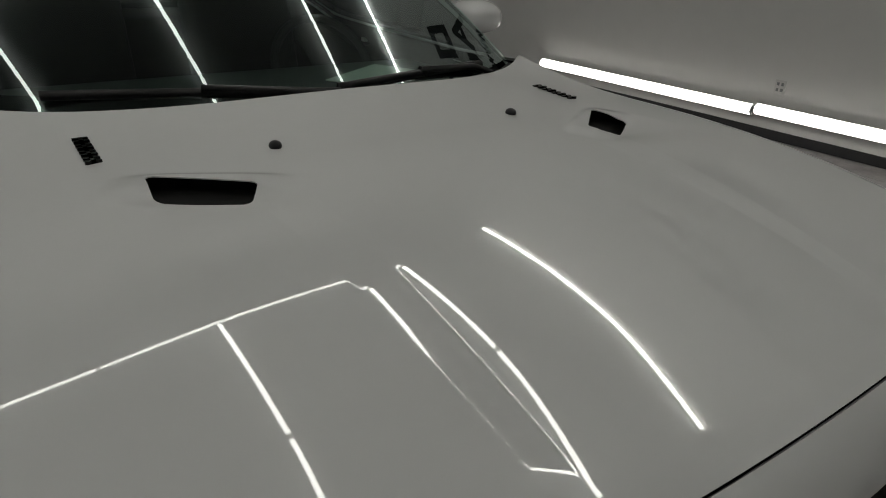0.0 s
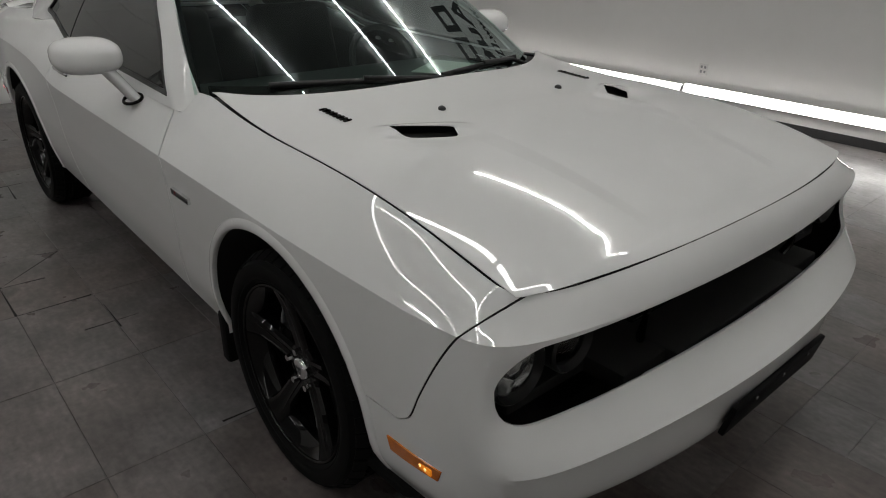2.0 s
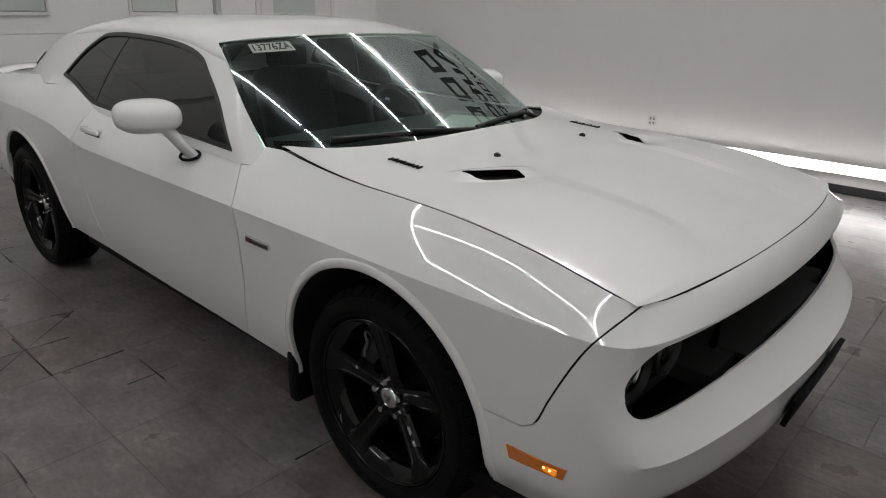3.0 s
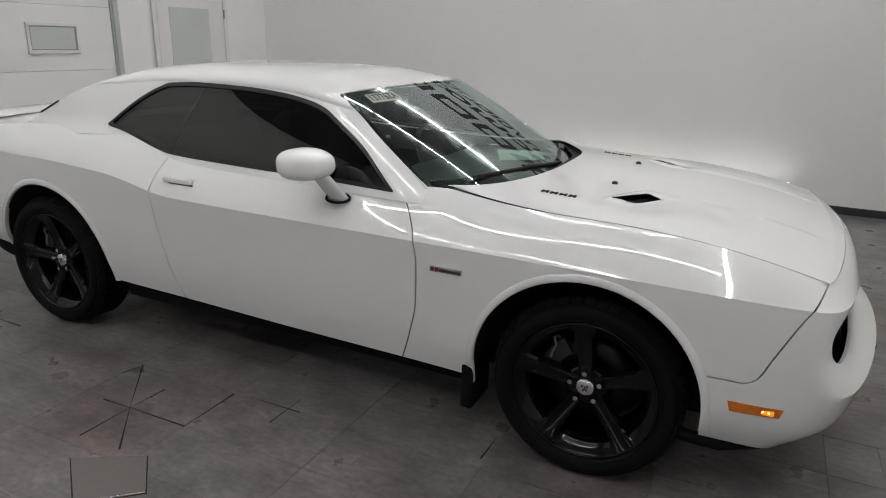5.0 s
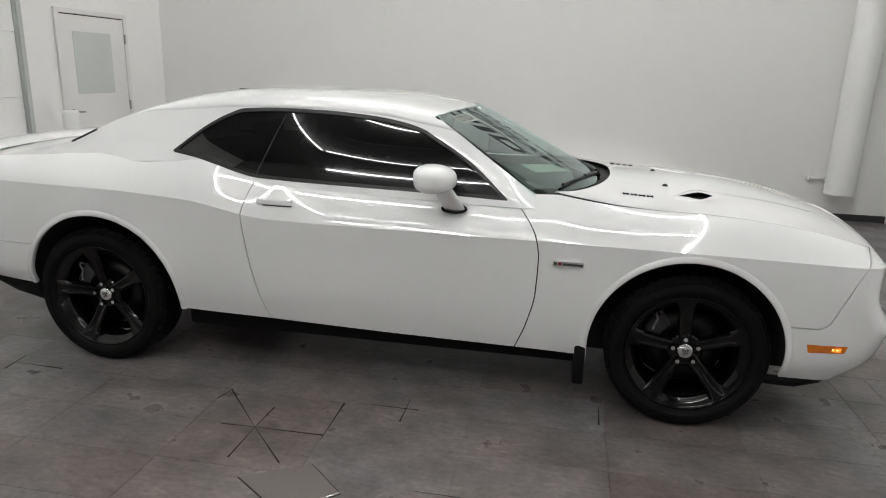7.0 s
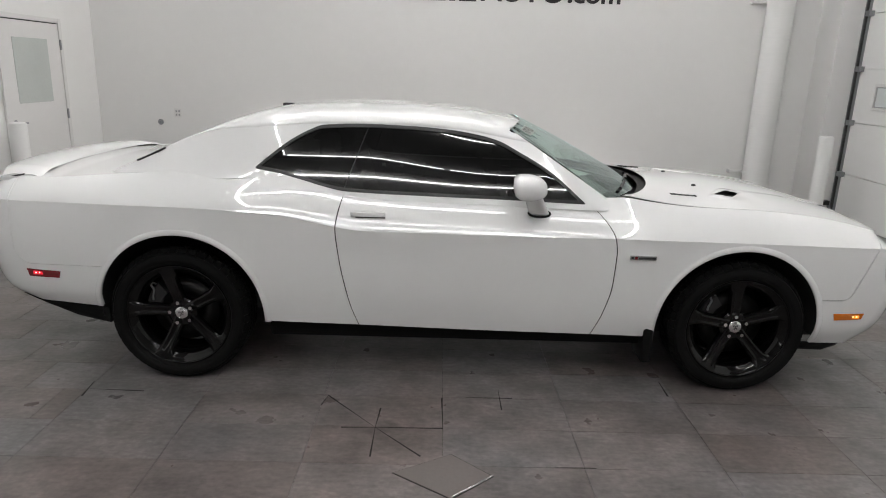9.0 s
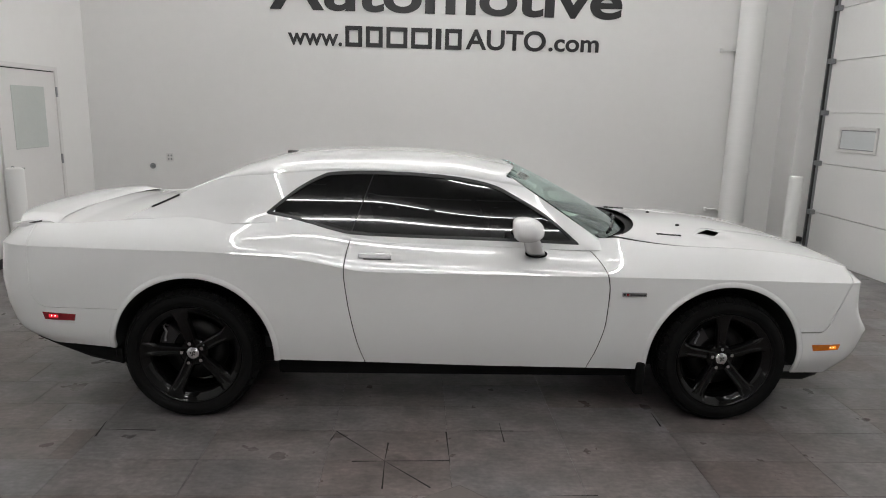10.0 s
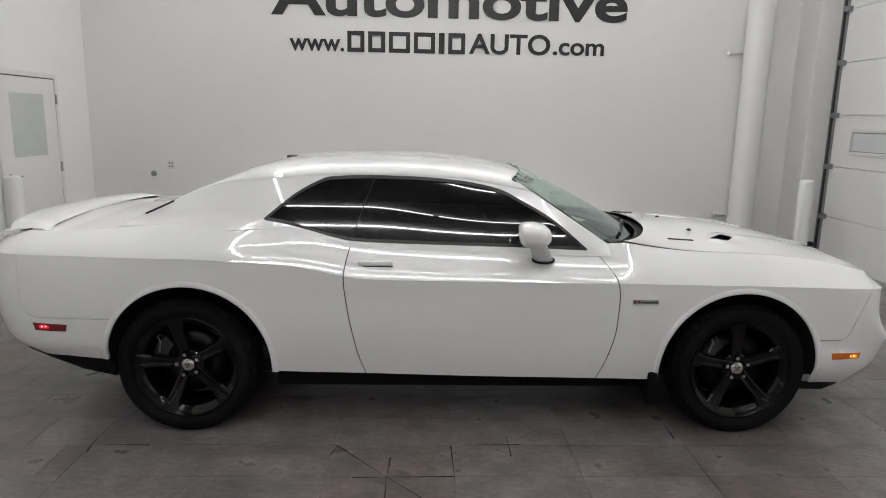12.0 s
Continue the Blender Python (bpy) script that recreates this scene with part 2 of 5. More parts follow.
def sweep(bm, path, r, n=8, flat=1.0):
    """A round bar along a path of points."""
    pts = [Vector(p) for p in path]
    rings = []
    for i, p in enumerate(pts):
        d = (pts[min(i + 1, len(pts) - 1)] - pts[max(i - 1, 0)]).normalized()
        side = d.cross(Vector((0, 0, 1)))
        side = side.normalized() if side.length > 1e-4 else Vector((1, 0, 0))
        up = side.cross(d).normalized()
        rings.append([bm.verts.new(p + r * (math.cos(a) * side + flat * math.sin(a) * up)) for a in (2 * math.pi * k / n for k in range(n))])
    for p, q in zip(rings, rings[1:]):
        for k in range(n):
            bm.faces.new((p[k], p[(k + 1) % n], q[(k + 1) % n], q[k]))
    bm.faces.new(rings[0])
    bm.faces.new(rings[-1][::-1])
    return bm


def curve1(xs, ys):
    """A smooth curve through given knots, as a function of an array."""
    xs, ys = np.array(xs, float), np.array(ys, float)
    d = np.diff(ys) / np.diff(xs)
    m = np.r_[d[0], np.where(d[1:] * d[:-1] > 0, 2 * d[1:] * d[:-1] / np.where(d[1:] + d[:-1] == 0, 1, d[1:] + d[:-1]), 0), d[-1]]

    def at(x):
        x = np.clip(np.asarray(x, float), xs[0], xs[-1])
        i = np.clip(np.searchsorted(xs, x) - 1, 0, len(xs) - 2)
        h = xs[i + 1] - xs[i]
        t = (x - xs[i]) / h
        return (2 * t**3 - 3 * t**2 + 1) * ys[i] + (t**3 - 2 * t**2 + t) * h * m[i] + (3 * t**2 - 2 * t**3) * ys[i + 1] + (t**3 - t**2) * h * m[i + 1]

    return at


def clip(verts, faces, g):
    """Keep the part of a mesh of polygons where g(x, y, z) <= 0, cut cleanly along g = 0."""
    vals = [g(*v) for v in verts]
    verts, cut, out = list(verts), {}, []

    def edge(a, b):
        key = (min(a, b), max(a, b))
        if key not in cut:
            lo, hi = (a, b) if vals[a] <= 0 else (b, a)
            p, q, fp, fq = verts[lo], verts[hi], vals[lo], vals[hi]
            for _ in range(4):
                t = fp / (fp - fq) if fp != fq else 0.5
                t = min(max(t, 0.02), 0.98)
                c = tuple(p[i] + t * (q[i] - p[i]) for i in range(3))
                fc = g(*c)
                if fc <= 0:
                    p, fp = c, fc
                else:
                    q, fq = c, fc
            cut[key] = len(verts)
            verts.append(p if fp > -fq else q)
            vals.append(0.0)
        return cut[key]

    for f in faces:
        inside = [vals[v] <= 0 for v in f]
        if all(inside):
            out.append(f)
        elif any(inside):
            poly = []
            for k, v in enumerate(f):
                w = f[(k + 1) % len(f)]
                if vals[v] <= 0:
                    poly.append(v)
                if (vals[v] <= 0) != (vals[w] <= 0):
                    poly.append(edge(v, w))
            poly = [v for k, v in enumerate(poly) if v != poly[k - 1]]
            if len(poly) > 2:
                out.append(tuple(poly))
    used = sorted({v for f in out for v in f})
    back = {v: k for k, v in enumerate(used)}
    return [verts[v] for v in used], [tuple(back[v] for v in f) for f in out]


def grid_faces(nu, nv):
    return [(i * nv + j, (i + 1) * nv + j, (i + 1) * nv + j + 1, i * nv + j + 1) for i in range(nu - 1) for j in range(nv - 1)]


def sheet(verts, faces, side=1, depth=0.0, outward=None, lift=0.0):
    """A panel from a clipped surface; side -1 mirrors it to the other flank. depth: how far its edges turn inward."""
    bm = bmesh.new()
    vs = [bm.verts.new((x, y * side, z)) for x, y, z in verts]
    for f in faces:
        try:
            bm.faces.new([vs[k] for k in (f if side > 0 else f[::-1])])
        except ValueError:
            pass
    bmesh.ops.remove_doubles(bm, verts=bm.verts, dist=1e-4)
    bmesh.ops.dissolve_degenerate(bm, dist=1e-4, edges=bm.edges)
    bm.normal_update()
    if outward is not None:
        o = Vector((outward[0], outward[1] * side, outward[2]))
        if sum(f.normal.dot(o) * f.calc_area() for f in bm.faces) < 0:
            bmesh.ops.reverse_faces(bm, faces=bm.faces)
            bm.normal_update()
    if lift:
        move = {v: v.normal * lift for v in bm.verts}
        for v, d in move.items():
            v.co += d
    if depth:
        rim = [e for e in bm.edges if len(e.link_faces) == 1]
        normal = {}
        for e in rim:
            for v in e.verts:
                normal[v.co.copy().freeze()] = v.normal.copy()
        for e in rim:
            e.smooth = False
        geom = bmesh.ops.extrude_edge_only(bm, edges=rim)["geom"]
        for v in geom:
            if isinstance(v, bmesh.types.BMVert):
                v.co -= normal.get(v.co.copy().freeze(), v.normal) * depth
        bm.normal_update()
    return bm

# ---------------------------------------------------------------- the room
BACK, LEFT, RIGHT, FRONT, TOP = 4.47, -4.47, 4.82, -6.6, 5.86


def wall(name, lo, hi, mat, label, category="wall"):
    ob = mesh_object(name, box(bmesh.new(), lo, hi), mat, False)
    return tagged(ob, label, category, kind="structure")


wall("wall_north", (LEFT - 0.2, BACK, 0), (RIGHT + 0.2, BACK + 0.2, TOP), WALL, "smooth white painted wall with black lettering", "wall")
wall("wall_west", (LEFT - 0.2, FRONT, 0), (LEFT, BACK, TOP), WALL, "white painted wall with a door and an overhead door", "wall")
wall("wall_east", (RIGHT, FRONT, 0), (RIGHT + 0.2, BACK, TOP), WALL, "white painted wall around an overhead door", "wall")
# The south wall stays out of view; its dark tone dims the reflections.
wall("wall_south", (LEFT - 0.2, FRONT - 0.2, 0), (RIGHT + 0.2, FRONT, TOP), FRONT_WALL, "plain wall facing the lettered wall, unseen, toned dark for the reflections", "wall")
wall("ceiling", (LEFT - 0.2, FRONT - 0.2, TOP), (RIGHT + 0.2, BACK + 0.2, TOP + 0.2), CEIL, "grey ceiling with lines of tube lamps", "ceiling")
wall("pier", (4.55, 4.02, 0), (RIGHT, BACK, TOP), WALL, "white painted wall pier in the corner", "wall")
wall("floor", (LEFT - 0.2, FRONT - 0.2, -0.2), (RIGHT + 0.2, BACK + 0.2, -0.004), GROUT, "dark grey tiled showroom floor", "floor")
for ya, yb in ((2.10, 2.555), (3.735, BACK - 0.012)):
    wb = box(bmesh.new(), (LEFT, ya, 0), (LEFT + 0.012, yb, 0.10), 0.003)
    tagged(mesh_object("baseboard", wb, BASE, False), "black rubber skirting beside the white door", "baseboard", kind="structure")
bb = box(bmesh.new(), (LEFT, BACK - 0.012, 0), (4.55, BACK, 0.078), 0.003)
tagged(mesh_object("baseboard", bb, BASE, False), "black rubber skirting along the white wall", "baseboard", kind="structure")


def tube_lamp(a, b, mat=None, r=0.027):
    """A closed line lamp: a glowing round diffuser between two end caps."""
    a, b = Vector(a), Vector(b)
    d = (b - a).normalized()
    lamp = thing("tube_lamp", "glowing white tube lamp with grey end caps", "lamp", group="tube lamps")
    part("diffuser", cylinder(bmesh.new(), a + d * 0.018, b - d * 0.018, r, n=20), mat or TUBE, lamp)
    up = Vector((0, 0, 1)) if a.z > 1 else Vector((0, 1 if a.y > 0 else -1, 0))
    for t in (0.2, 0.8):
        p = a.lerp(b, t)
        part("bracket", cylinder(bmesh.new(), p + up * (r - 0.006), p + up * (TOP - p.z - 0.001 if a.z > 1 else BACK - p.y - 0.001), 0.012, n=8), LAMP_END, lamp)
    for p, q in ((a + d * 0.004, a + d * 0.018), (b - d * 0.018, b - d * 0.004)):
        part("end_cap", cylinder(bmesh.new(), p, q, r + 0.002, n=20), LAMP_END, lamp)
    return lamp


LX, LY, LZ = -2.40, 0.20, TOP - 0.10
for x0, x1 in ((-2.92, -0.40), (-0.40, 2.15)):
    tube_lamp((x0, BACK - 0.055, LZ), (x1, BACK - 0.055, LZ), TUBE_WALL)
    # Low south row: added fill for floor and flank, no known lamp.
    tube_lamp((x0, FRONT + 0.055, 0.215), (x1, FRONT + 0.055, 0.215), SOUTH_FILL, 0.042)
    tube_lamp((x0, FRONT + 0.055, LZ), (x1, FRONT + 0.055, LZ), TUBE_FRONT)
for x0, x1, z in ((-2.92, -0.40, 0.212), (-0.40, 2.25, 0.228)):
    low = tube_lamp((x0, BACK - 0.058, z), (x1, BACK - 0.058, z), TUBE_LOW, 0.042)
    shell = bmesh.new()
    rows_s = [[shell.verts.new((x, BACK - 0.058 + r * math.cos(a), z + r * math.sin(a))) for r in (0.0435, 0.0465) for a in np.linspace(-1.62, 1.62, 15)] for x in (x0 + 0.006, x1 - 0.006)]
    for i in range(14):
        shell.faces.new((rows_s[0][i], rows_s[0][i + 1], rows_s[1][i + 1], rows_s[1][i]))
        shell.faces.new((rows_s[0][i + 15], rows_s[1][i + 15], rows_s[1][i + 16], rows_s[0][i + 16]))
    part("back_shell", shell, WHITE_METAL, low, "white metal shell behind the tube")
for k in (1, 0, -1, -2):
    for x0 in (LX, LX + 2.5):
        tube_lamp((x0 + 0.05, LY + 2.5 * k, LZ), (x0 + 2.5, LY + 2.5 * k, LZ))
for x in (LX, LX + 5.05):
    for y0, y1 in ((-5.0, -3.75), (-3.75, -1.25), (-1.25, 1.25), (1.25, 2.5)):
        tube_lamp((x, LY + y0, LZ + 0.001), (x, LY + y1, LZ + 0.001), TUBE_WEST if x < 0 else TUBE_EAST)

# ---------------------------------------------------------------- the car's skin
KX = [-2.1, -1.47, -0.95, -0.5, 0.2, 0.8, 1.47, 2.0, 2.2]
LEVELS = [  # half widths, heights, (nose x, nose z, power, bow), (tail x, tail z, power)
    ([.87, .90, .895, .89, .89, .895, .90, .865, .85], [.40, .36, .33, .32, .305, .30, .283, .274, .270], (2.300, .258, 9.0, .19), (-2.49, .43, 3.2)),
    ([.90, .935, .925, .92, .92, .925, .935, .915, .89], [.47, .46, .45, .45, .44, .43, .40, .38, .38], (2.412, .38, 9.0, .180), (-2.585, .50, 3.4)),
    ([.915, .95, .943, .938, .938, .942, .95, .928, .905], [.60, .60, .60, .60, .60, .60, .57, .535, .53], (2.450, .562, 12.0, .172), (-2.62, .60, 3.6)),
    ([.92, .955, .948, .945, .945, .95, .952, .93, .912], [.75, .75, .74, .73, .73, .73, .70, .665, .66], (2.343, .637, 13.0, .122), (-2.622, .74, 3.8)),
    ([.915, .958, .957, .957, .957, .957, .953, .927, .898], [.945, .943, .918, .848, .842, .840, .834, .820, .812], (2.343, .802, 11.0, .115), (-2.59, .93, 4.0)),
    ([.885, .911, .912, .919, .917, .907, .880, .868, .860], [1.0, 1.025, 1.005, .927, .919, .918, .923, .880, .846], (2.322, .851, 8.0, .125), (-2.53, .99, 4.0)),
    ([.79, .775, .785, .812, .815, .785, .80, .803, .797], [1.05, 1.095, 1.115, 1.032, 1.012, 1.006, .9788, .924, .8715], (2.287, .886, 14.0, .105), (-2.48, 1.03, 5.0)),
]
WIDE, HIGH = [curve1(KX, l[0]) for l in LEVELS], [curve1(KX, l[1]) for l in LEVELS]
XF, XR = 1.90, -1.95
edge_low = HIGH[6]


def edge_z(x):
    """Height of the skin's upper edge: the hood's side seam in front, the belt and the deck's edge behind."""
    hood = 0.982 - 0.095 * max(x - 1.15, 0) ** 3 + 0.17 * min(max(1.35 - x, 0), 0.5) ** 2
    t = min(max((x - 0.45) / 0.4, 0), 1)
    return float(edge_low(x)) * (1 - t) + hood * t


def corner(q, n):
    """Across and ahead shares of a squared-off corner, q from the middle (0) to the flank (1)."""
    c = 0.5 ** (1 / n)
    if q < 0.5:
        w = c * q / 0.5
        return w, (1 - w**n) ** (1 / n)
    x = c * (1 - q) / 0.5
    return (1 - x**n) ** (1 / n), x


def ring(k, u):
    """Level k of the skin, from the middle of the nose (u = 0) along the flank to the middle of the tail (u = 1)."""
    (xf, zf, nf, bow), (xr, zr, nr) = LEVELS[k][2:]
    high = HIGH[k] if k < 6 else edge_z
    x, w, z = np.empty_like(u), np.empty_like(u), np.empty_like(u)
    for i, q in enumerate(u):
        if q < 0.3:
            across, ahead = corner(q / 0.3, nf)
            x[i] = XF + (xf - XF) * ahead - bow * (across * 0.9) ** 2 * ahead
            w[i] = WIDE[k](x[i]) * across
            b = ahead**2 * (1 - across**2)
            z[i] = high(x[i]) * (1 - b) + zf * b
        elif q > 0.78:
            across, ahead = corner((1 - q) / 0.22, nr)
            x[i] = XR + (xr - XR) * ahead
            w[i] = WIDE[k](x[i]) * across
            b = ahead**2 * (1 - across**2)
            z[i] = high(x[i]) * (1 - b) + zr * b
        else:
            x[i] = XF + (XR - XF) * (q - 0.3) / 0.48
            w[i], z[i] = WIDE[k](x[i]), high(x[i])
    return np.stack([x, -w, z], -1)


def blend(points, v):
    """Smooth curve through control rows (k, n, 3) at parameters v in 0..k-1."""
    k = len(points)
    tan = [points[1] - points[0]] + [(points[i + 1] - points[i - 1]) / 2 for i in range(1, k - 1)] + [points[-1] - points[-2]]
    out = []
    for q in v:
        i = min(int(q), k - 2)
        t = q - i
        out.append((2 * t**3 - 3 * t**2 + 1) * points[i] + (t**3 - 2 * t**2 + t) * tan[i] + (3 * t**2 - 2 * t**3) * points[i + 1] + (t**3 - t**2) * tan[i + 1])
    return out


def warp(n):
    """Positions along the ring, closer together at the corners."""
    front = 0.3 * np.linspace(0, 1, int(n * 0.36))
    mid = np.linspace(0.3, 0.78, int(n * 0.44))[1:]
    back = np.linspace(0.78, 1, int(n * 0.2))[1:]
    return np.r_[front, mid, back]


US = warp(250)
RINGS = [ring(k, US) for k in range(7)]
soft = np.clip((RINGS[4][:, :1] - 0.9) / 0.7, 0, 1)
keep = 0.58 + 0.34 * soft * soft * (3 - 2 * soft)
bend = (1 - keep) * 0.5 * (RINGS[4] + RINGS[6]) + keep * (2 * RINGS[5] - 0.5 * (RINGS[4] + RINGS[6]))
ROWS_V = blend(RINGS[:3], np.linspace(0, 2, 17)) + blend(RINGS[2:5], np.linspace(0, 2, 17))[1:] + [(1 - t) ** 2 * RINGS[4] + 2 * t * (1 - t) * bend + t * t * RINGS[6] for t in np.linspace(0, 1, 17)[1:]]
SKIN = np.stack(ROWS_V, 1)
SKIN_V = [tuple(p) for p in SKIN.reshape(-1, 3).tolist()]
SKIN_F = grid_faces(SKIN.shape[0], SKIN.shape[1])

ARCH_F, ARCH_R, ARCH = (1.457, 0.366), (-1.455, 0.372), 0.429
door_front = curve1([.28, .43, .59, .75, .84, .95, 1.03], [.69, .745, .78, .785, .772, .70, .575])
door_rear = curve1([.28, .42, .54, .70, .85, .93, 1.06], [-.52, -.57, -.60, -.63, -.645, -.635, -.60])
nose_seam = curve1([.535, .56, .63, .78, .88], [2.0, 2.035, 2.065, 2.135, 2.20])
GAP = 0.0028


def arches(x, y, z):
    return ARCH - min(math.hypot(x - ARCH_F[0], (z - ARCH_F[1]) * (1 if z > ARCH_F[1] else 0.35)), math.hypot(x - ARCH_R[0], (z - ARCH_R[1]) * (1 if z > ARCH_R[1] else 0.35)))


def bumper_line(x, z):
    return max(x - float(nose_seam(z)), 0.535 - z) if x > 1.5 else -1.0


def tail_line(x, z):
    if x > -1.5:
        return -1.0
    r = 0.09
    a, b = -2.30 - x + r, 0.617 - z + r
    return math.hypot(max(a, 0), max(b, 0)) - r if a > 0 or b > 0 else max(a, b) - r


def mouth(x, y, z):
    """The opening of the grille: wide, with round ends."""
    w = abs(y)
    if x < 2.0:
        return -1.0
    half = 0.086
    mid = 0.717 - 0.006 * (w / 0.78) ** 2
    n = 1.7 if z > mid else 3.4
    dx, dz = max(w - 0.770, 0) / 0.098, abs(z - mid) / half
    return half * (1 - (dx**n + dz**n) ** (1 / n))


def panel(*gs, verts=None, faces=None):
    v, f = (verts, faces) if verts else (SKIN_V, SKIN_F)
    for g in gs:
        v, f = clip(v, f, g)
    return v, f


car = thing("car", "white two-door muscle coupe with black wheels parked on tiles", "car")


def both(name, vf, mat, depth=0.008, outward=(0, -1, 0), label="", lift=0.0, angle=13):
    return [part(name, sheet(*vf, side=s, depth=depth, outward=outward, lift=lift), mat, car, label, angle=angle) for s in (1, -1)]


fender = panel(lambda x, y, z: float(door_front(z)) + GAP - x, arches, lambda x, y, z: bumper_line(x, z) + GAP)
both("front_fender", fender, PAINT, 0.0025, label="white front fender", angle=24)
door = panel(lambda x, y, z: x - float(door_front(z)) + GAP, lambda x, y, z: float(door_rear(z)) + GAP - x)
both("door", door, PAINT, label="white closed car door")
quarter = panel(lambda x, y, z: x - float(door_rear(z)) + GAP, arches, lambda x, y, z: tail_line(x, z) + 0.0012)
both("rear_quarter", quarter, PAINT, label="white rear quarter panel")
nose_v = panel(lambda x, y, z: 1.5 - x, arches, lambda x, y, z: -bumper_line(x, z) + GAP, mouth)
both("front_bumper", nose_v, PAINT, 0.012, (1, -1, 0), "white front bumper half with a wide grille mouth", angle=30)
tail_v = panel(lambda x, y, z: x + 1.5, arches, lambda x, y, z: -tail_line(x, z) + 0.0012)
both("rear_bumper", tail_v, PAINT, 0.02, (-1, -1, 0), "white rear bumper half")
inner_v = panel(arches, mouth)
both("inner_body", inner_v, INNER, 0.0, (0, -1, 0), "black inner body", -0.012)

FLANK = SKIN.reshape(-1, 3)


def skin_y(x, z):
    """Half width of the skin near a station and height."""
    d = (FLANK[:, 0] - x) ** 2 + (FLANK[:, 2] - z) ** 2
    near = np.argsort(d)[:4]
    wt = 1 / (d[near] + 1e-6)
    return float(-(FLANK[near, 1] * wt).sum() / wt.sum())


for s in (1, -1):
    for c in (ARCH_F, ARCH_R):
        rows_l = []
        bm = bmesh.new()
        front_low, rear_low = (0.068, 0.095) if c is ARCH_F else (0.045, 0.0)
        steps = [(1, front_low * (1 - k / 6), 0) for k in range(6)] + [(0, 0, (math.pi if c is ARCH_F else math.pi - 0.035) * k / 56) for k in range(57)] + [(-1, rear_low * (k + 1) / 6, 0) for k in range(6 if rear_low else 0)]
        for way, down, a in steps:
            line = []
            for r, out in ((ARCH - 0.002, -0.012), (ARCH - 0.003, 0.003), (ARCH + 0.000, 0.0052), (ARCH + 0.010, 0.0056), (ARCH + 0.019, 0.0040), (ARCH + 0.026, 0.0010), (ARCH + 0.030, -0.003)):
                if way:
                    x, z = c[0] + way * math.sqrt(r * r - (0.35 * down) ** 2), c[1] - down
                else:
                    x, z = c[0] + r * math.cos(a), c[1] + r * math.sin(a)
                line.append(bm.verts.new((x, -s * (skin_y(x, max(z, 0.25)) + out), z)))
            rows_l.append(line)
        for p, q in zip(rows_l, rows_l[1:]):
            for i in range(6):
                bm.faces.new((p[i], p[i + 1], q[i + 1], q[i]) if s > 0 else (p[i], q[i], q[i + 1], p[i + 1]))
        part("arch_lip", bm, PAINT, car, "white wheel arch lip", angle=50)

# ---------------------------------------------------------------- hood
def scoop_axes(x, y):
    w = abs(y)
    return (x - 1.487) * 0.54 + (0.437 - w) * 0.84, (x - 1.487) * 0.84 - (0.437 - w) * 0.54


def bulge_edges(x):
    """Half widths of the inner and outer edge of the flat band that borders the centre."""
    return 0.312, 0.388 - 0.075 * (x - 1.72)


def rounded(t, r):
    """0 to 1 in a straight slope with its two corners rounded over r."""
    if t <= -r:
        return 0.0
    if t < r:
        return (t + r) ** 2 / (4 * r)
    if t <= 1 - r:
        return t
    return 1 - (1 + r - t) ** 2 / (4 * r) if t < 1 + r else 1.0


def crest_x(w):
    """Where the front lip of the hood begins to turn down."""
    return 2.236 - 0.058 * (w / 0.8) ** 2


def hood_rear(y):
    return 1.119 - 0.539 * abs(y) ** 2.5


CROWN = ((0.0, 0.0, 0.152), (0.25, 0.038, 0.06), (0.32, 0.0422, 0.07), (0.45, 0.0513, 0.16), (0.60, 0.0753, 0.08), (0.90, 0.0993, 0.0))


def fall(w):
    """How far the hood has fallen from its middle at half width w: slopes that change evenly between stations."""
    out = 0.0
    for (w0, s0, k), (w1, _, _) in zip(CROWN, CROWN[1:]):
        d = min(max(w - w0, 0), w1 - w0)
        out += s0 * d + k * d * d / 2
    return out


def crown(w):
    return fall(0.795) - fall(w)


def eased(t):
    t = min(max(t, 0), 1)
    return t * t * (3 - 2 * t)


def hood_z(x, y):
    w = abs(y)
    z = float(edge_z(x)) + crown(w)
    if x < 1.45:
        z += (0.026 - 0.024 * w * w) * ((1.45 - x) / (1.45 - hood_rear(y))) ** 2
        z -= 0.17 * min(max(1.35 - x, 0), 0.5) ** 2 * max(1 - (w / 0.79) ** 3, 0)
    if x > 1.55:
        inner, outer = bulge_edges(x)
        f = eased((x - 1.585) / 0.10) * eased((2.215 - x) / 0.07)
        z += 0.0034 * f * rounded((w - inner) / (outer - inner), 0.035) * (1 - eased((w - outer) / (0.76 - outer)))
    if x > 2.0:
        c = crest_x(w)
        z += 0.78 * max(min(x, c) - c + 0.16, 0) ** 3
        if x > c:
            z += 0.06 * (x - c) - 0.16 * min(x - c, 0.012) ** 2 / 0.024 - 0.16 * max(x - c - 0.012, 0)
    along, across = scoop_axes(x, y)
    side = max(1 - (along / 0.16) ** 2, 0) ** 2
    reach = ((along / 0.158) ** 4 + ((across - 0.012) / (0.075 if across > 0.012 else 0.055)) ** 4) ** 0.25
    z += 0.0045 * (1 - eased((reach - 0.62) / 0.42))
    if across > 0.02:
        z -= 0.0075 * eased((across - 0.02) / 0.03) * side * math.exp(-((across - 0.05) / 0.08) ** 2 if across > 0.05 else 0)
    return z


def hood_front(y):
    return 2.284 - 0.080 * (abs(y) / 0.8) ** 2.1 - 0.012 * (abs(y) / 0.8) ** 14


